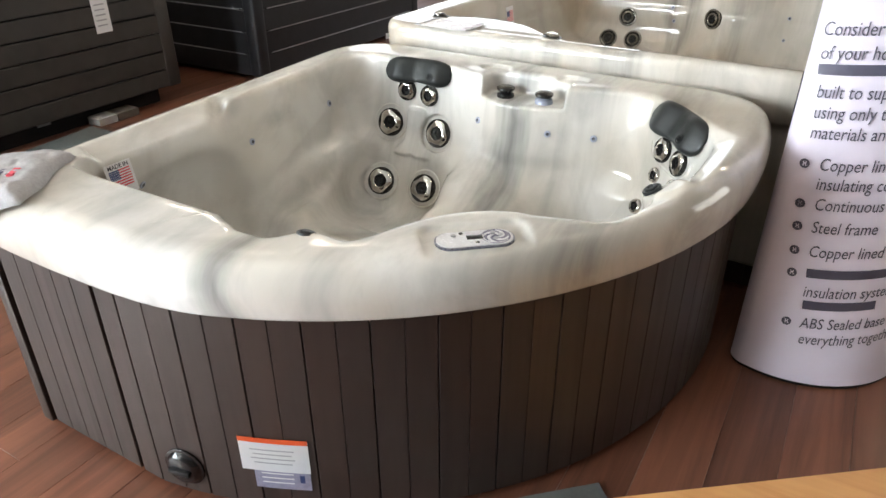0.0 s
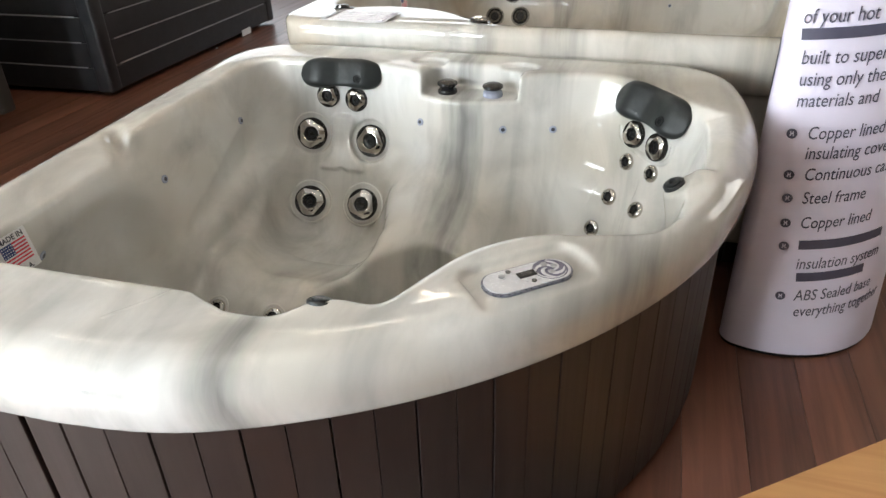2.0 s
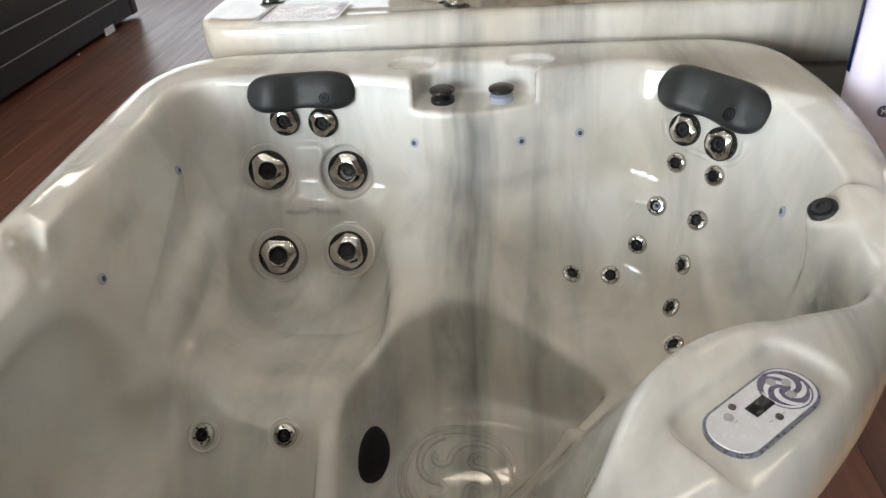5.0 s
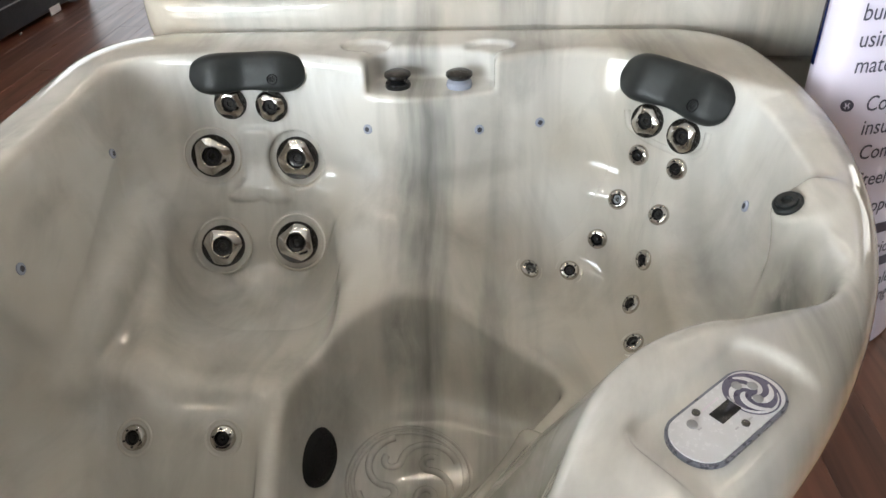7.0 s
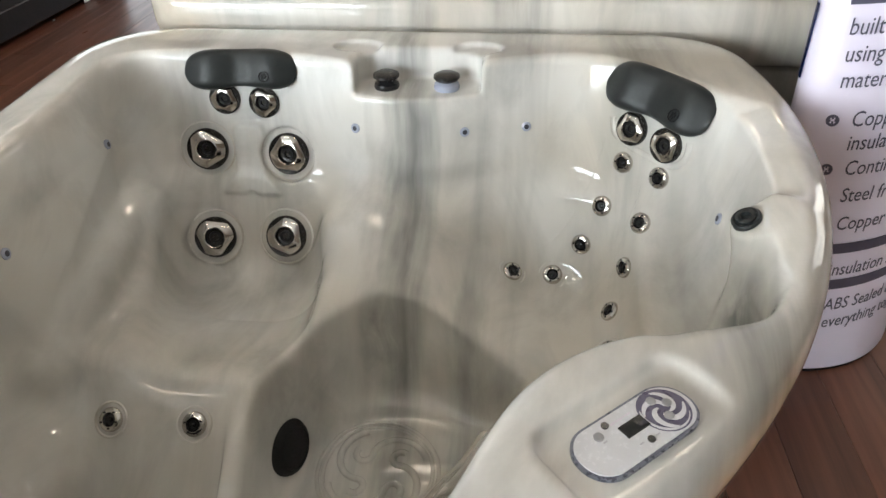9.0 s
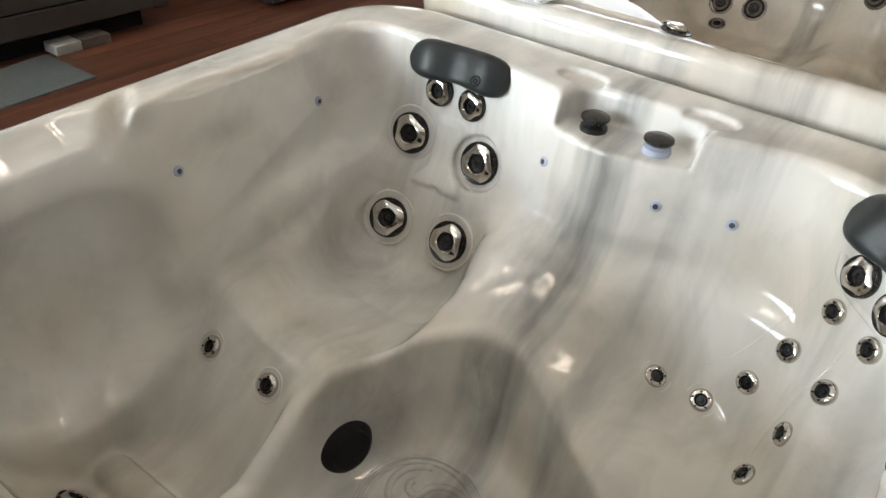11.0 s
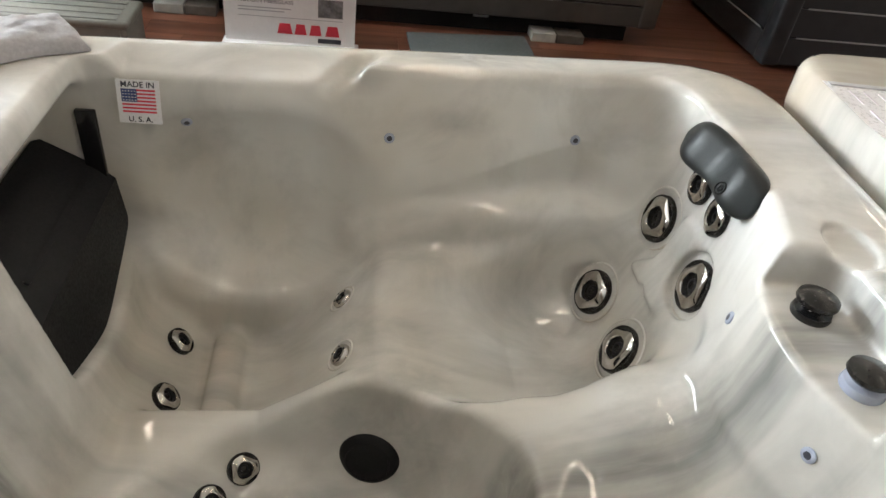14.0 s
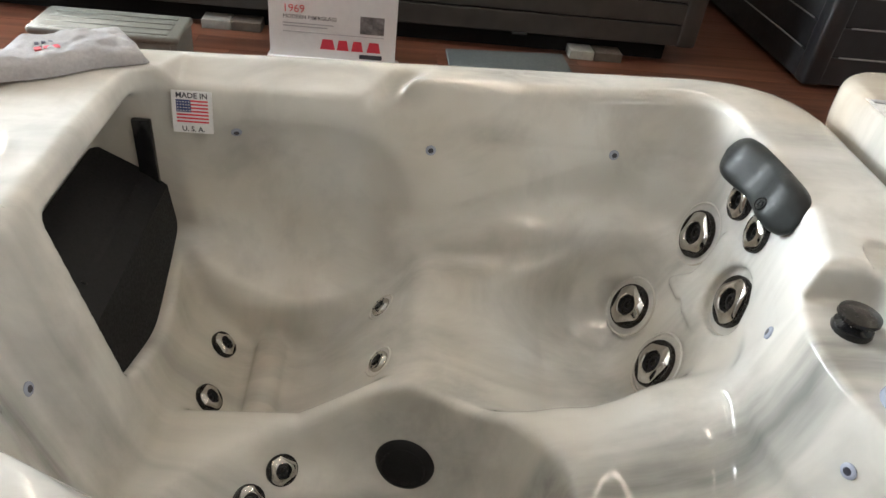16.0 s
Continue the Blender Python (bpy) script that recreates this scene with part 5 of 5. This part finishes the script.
mat_a = part("floor_mat", prism([(-3.93, 1.835), (-3.56, 1.845), (-3.60, 2.50), (-4.0, 2.49)], 0.0015, 0.011, 0.003), MAT_GREY)
tagged(mat_a, "grey-green rubber mat on the wooden floor", "mat")
mat_b = part("floor_mat", prism([(-0.31, 1.335), (-0.245, 1.27), (-0.60, 0.62), (-0.90, 0.55), (-0.55, 1.11)], 0.0015, 0.010, 0.003), MAT_GREY)
tagged(mat_b, "grey-green rubber mat beside the slatted cabinet", "mat")
sheet_m = part("floor_board", prism([(-0.262, 1.305), (0.98, 2.27), (1.75, 1.28), (0.52, 0.32)], 0.0015, 0.009, 0.003), ORANGE_GRAIN)
tagged(sheet_m, "flat orange sheet lying on the floor", "board")

step = thing("tub_step", pose(-3.40, 0.30, 0), "grey plastic spa step with ribbed tread", "step")
part("tread", box(-3.56, -3.28, -0.01, 0.62, 0.165, 0.200, 0.015, 3), STEP_GREY, step)
for i in range(4):
    part("tread_rib", box(-3.525 + i * 0.063, -3.490 + i * 0.063, 0.04, 0.57, 0.199, 0.204, 0.002, 1), STEP_GREY, step)
part("side_panel", box(-3.55, -3.29, 0.00, 0.03, 0.0, 0.17, 0.006), STEP_GREY, step)
part("side_panel", box(-3.55, -3.29, 0.58, 0.61, 0.0, 0.17, 0.006), STEP_GREY, step)
part("riser", box(-3.31, -3.29, 0.03, 0.58, 0.0, 0.17, 0.004), STEP_GREY, step)


# ---- the room ----
W0, W1, WZ0, WZ1 = -6.75, -2.05, 0.4, 2.75
tagged(part("ceiling", box(RX0, RX1, RY0, RY1, RZ, RZ + 0.1), CEIL), "plain white showroom ceiling", "ceiling", kind="structure")
tagged(part("wall_west", box(RX0 - 0.15, RX0, RY0 - 0.15, RY1 + 0.15, 0, RZ), WALL), "warm beige painted wall", "wall", kind="structure")
V0, V1 = -6.6, -2.2
tagged(part("wall_north", joined(box(RX0, V0, RY1, RY1 + 0.15, 0, RZ), box(V1, RX1, RY1, RY1 + 0.15, 0, RZ), box(V0, V1, RY1, RY1 + 0.15, 0, WZ0), box(V0, V1, RY1, RY1 + 0.15, WZ1, RZ)), WALL), "warm beige wall with a window", "wall", kind="structure")
tagged(part("wall_south", joined(box(RX0, W0, RY0 - 0.15, RY0, 0, RZ), box(W1, RX1, RY0 - 0.15, RY0, 0, RZ), box(W0, W1, RY0 - 0.15, RY0, 0, WZ0), box(W0, W1, RY0 - 0.15, RY0, WZ1, RZ)), WALL), "warm beige wall with a wide shop window", "wall", kind="structure")
E0, E1, EZ1 = 4.3, 7.3, 2.5
tagged(part("wall_east", joined(box(RX1, RX1 + 0.15, RY0 - 0.15, E0, 0, RZ), box(RX1, RX1 + 0.15, E1, RY1 + 0.15, 0, RZ), box(RX1, RX1 + 0.15, E0, E1, 0, WZ0), box(RX1, RX1 + 0.15, E0, E1, EZ1, RZ)), WALL), "warm beige painted wall with a window", "wall", kind="structure")
win3 = thing("window_3", pose(RX1 + 0.07, (E0 + E1) / 2, WZ0), "wide east window in aluminium frame", "window", kind="structure")
for i in range(3):
    y = E0 + (E1 - E0) * i / 2
    part("mullion", box(RX1 + 0.05, RX1 + 0.11, y - 0.03, y + 0.03, WZ0, EZ1), FRAME_MAT, win3)
    if i < 2:
        pane = part("pane", box(RX1 + 0.079, RX1 + 0.085, y + 0.03, y + (E1 - E0) / 2 - 0.03, WZ0, EZ1), GLASS, win3)
        pane.visible_shadow = False
win = thing("window_1", pose((W0 + W1) / 2, RY0 - 0.07, WZ0), "wide shop window in aluminium frame", "window", kind="structure")
for i in range(5):
    x = W0 + (W1 - W0) * i / 4
    part("mullion", box(x - 0.03, x + 0.03, RY0 - 0.11, RY0 - 0.05, WZ0, WZ1), FRAME_MAT, win)
    if i < 4:
        pane = part("pane", box(x + 0.03, x + (W1 - W0) / 4 - 0.03, RY0 - 0.085, RY0 - 0.079, WZ0, WZ1), GLASS, win)
        pane.visible_shadow = False
win2 = thing("window_2", pose((V0 + V1) / 2, RY1 + 0.07, WZ0), "wide north window in aluminium frame", "window", kind="structure")
for i in range(4):
    x = V0 + (V1 - V0) * i / 3
    part("mullion", box(x - 0.03, x + 0.03, RY1 + 0.05, RY1 + 0.11, WZ0, WZ1), FRAME_MAT, win2)
    if i < 3:
        pane = part("pane", box(x + 0.03, x + (V1 - V0) / 3 - 0.03, RY1 + 0.079, RY1 + 0.085, WZ0, WZ1), GLASS, win2)
        pane.visible_shadow = False
ground = part("ground", box(-60, 60, -60, 60, -0.25, -0.15), plain("outside_paving", (0.25, 0.25, 0.24), 0.9, 0, 0.1, 2))
tagged(ground, "grey paving outside the windows", "ground", kind="structure")

lamps = "ceiling lamps"
for x in (-4.9, -3.05, -1.2, 0.65):
    for y in (-1.6, 0.25, 2.10, 3.95, 5.80):
        if y < 0 and x > -2:
            continue
        lamp = thing("ceiling_lamp", pose(x, y, RZ), "long fluorescent ceiling lamp", "lamp", lamps)
        part("housing", box(x - 0.62, x + 0.62, y - 0.075, y + 0.075, RZ - 0.05, RZ - 0.001, 0.01, 1), WHITE_PLASTIC, lamp)
        for dy in (-0.042, 0.042):
            part("tube", box(x - 0.60, x + 0.60, y + dy - 0.0055, y + dy + 0.0055, RZ - 0.069, RZ - 0.058, 0.004, 2), TUBE, lamp)

floor = thing("floor", pose(0, 0, 0), "red-brown wood plank floor", "floor", kind="structure")
part("underlay", box(RX0, RX1, RY0, RY1, -0.05, -0.004), SUBFLOOR, floor)
PLANK = {}
rng = random.Random(5)
rest = []
PW, PL = 0.165, 1.22
row = 0
x = RX0
while x < RX1:
    y = RY0 - rng.random() * PL
    while y < RY1:
        y0, y1 = max(y, RY0), min(y + PL, RY1)
        x1 = min(x + PW, RX1)
        if y1 - y0 > 0.02 and x1 - x > 0.02:
            near = -4.1 < x < 1.0 and -0.4 < y < 4.6 and y1 - y0 > PL - 0.01
            if near:
                if "p" not in PLANK:
                    PLANK["p"] = as_mesh("plank", box(-PW / 2 + 0.0006, PW / 2 - 0.0006, -PL / 2 + 0.0006, PL / 2 - 0.0006, -0.006, 0.0, 0.0005, 1), FLOOR_WOOD, False)
                part("plank", PLANK["p"], FLOOR_WOOD, floor, "", Matrix.Translation(((x + x1) / 2, (y0 + y1) / 2, 0)))
            else:
                rest.append((x, x1, y0, y1))
        y += PL
    x += PW
verts, faces = [], []
for x0, x1, y0, y1 in rest:
    i = len(verts)
    verts += [(x0 + 0.001, y0 + 0.001, 0), (x1 - 0.001, y0 + 0.001, 0), (x1 - 0.001, y1 - 0.001, 0), (x0 + 0.001, y1 - 0.001, 0)]
    faces.append((i, i + 1, i + 2, i + 3))
me = bpy.data.meshes.new("far_planks")
me.from_pydata(verts, [], faces)
me.materials.append(FLOOR_WOOD)
part("far_planks", me, FLOOR_WOOD, floor, "", None, "stuff")
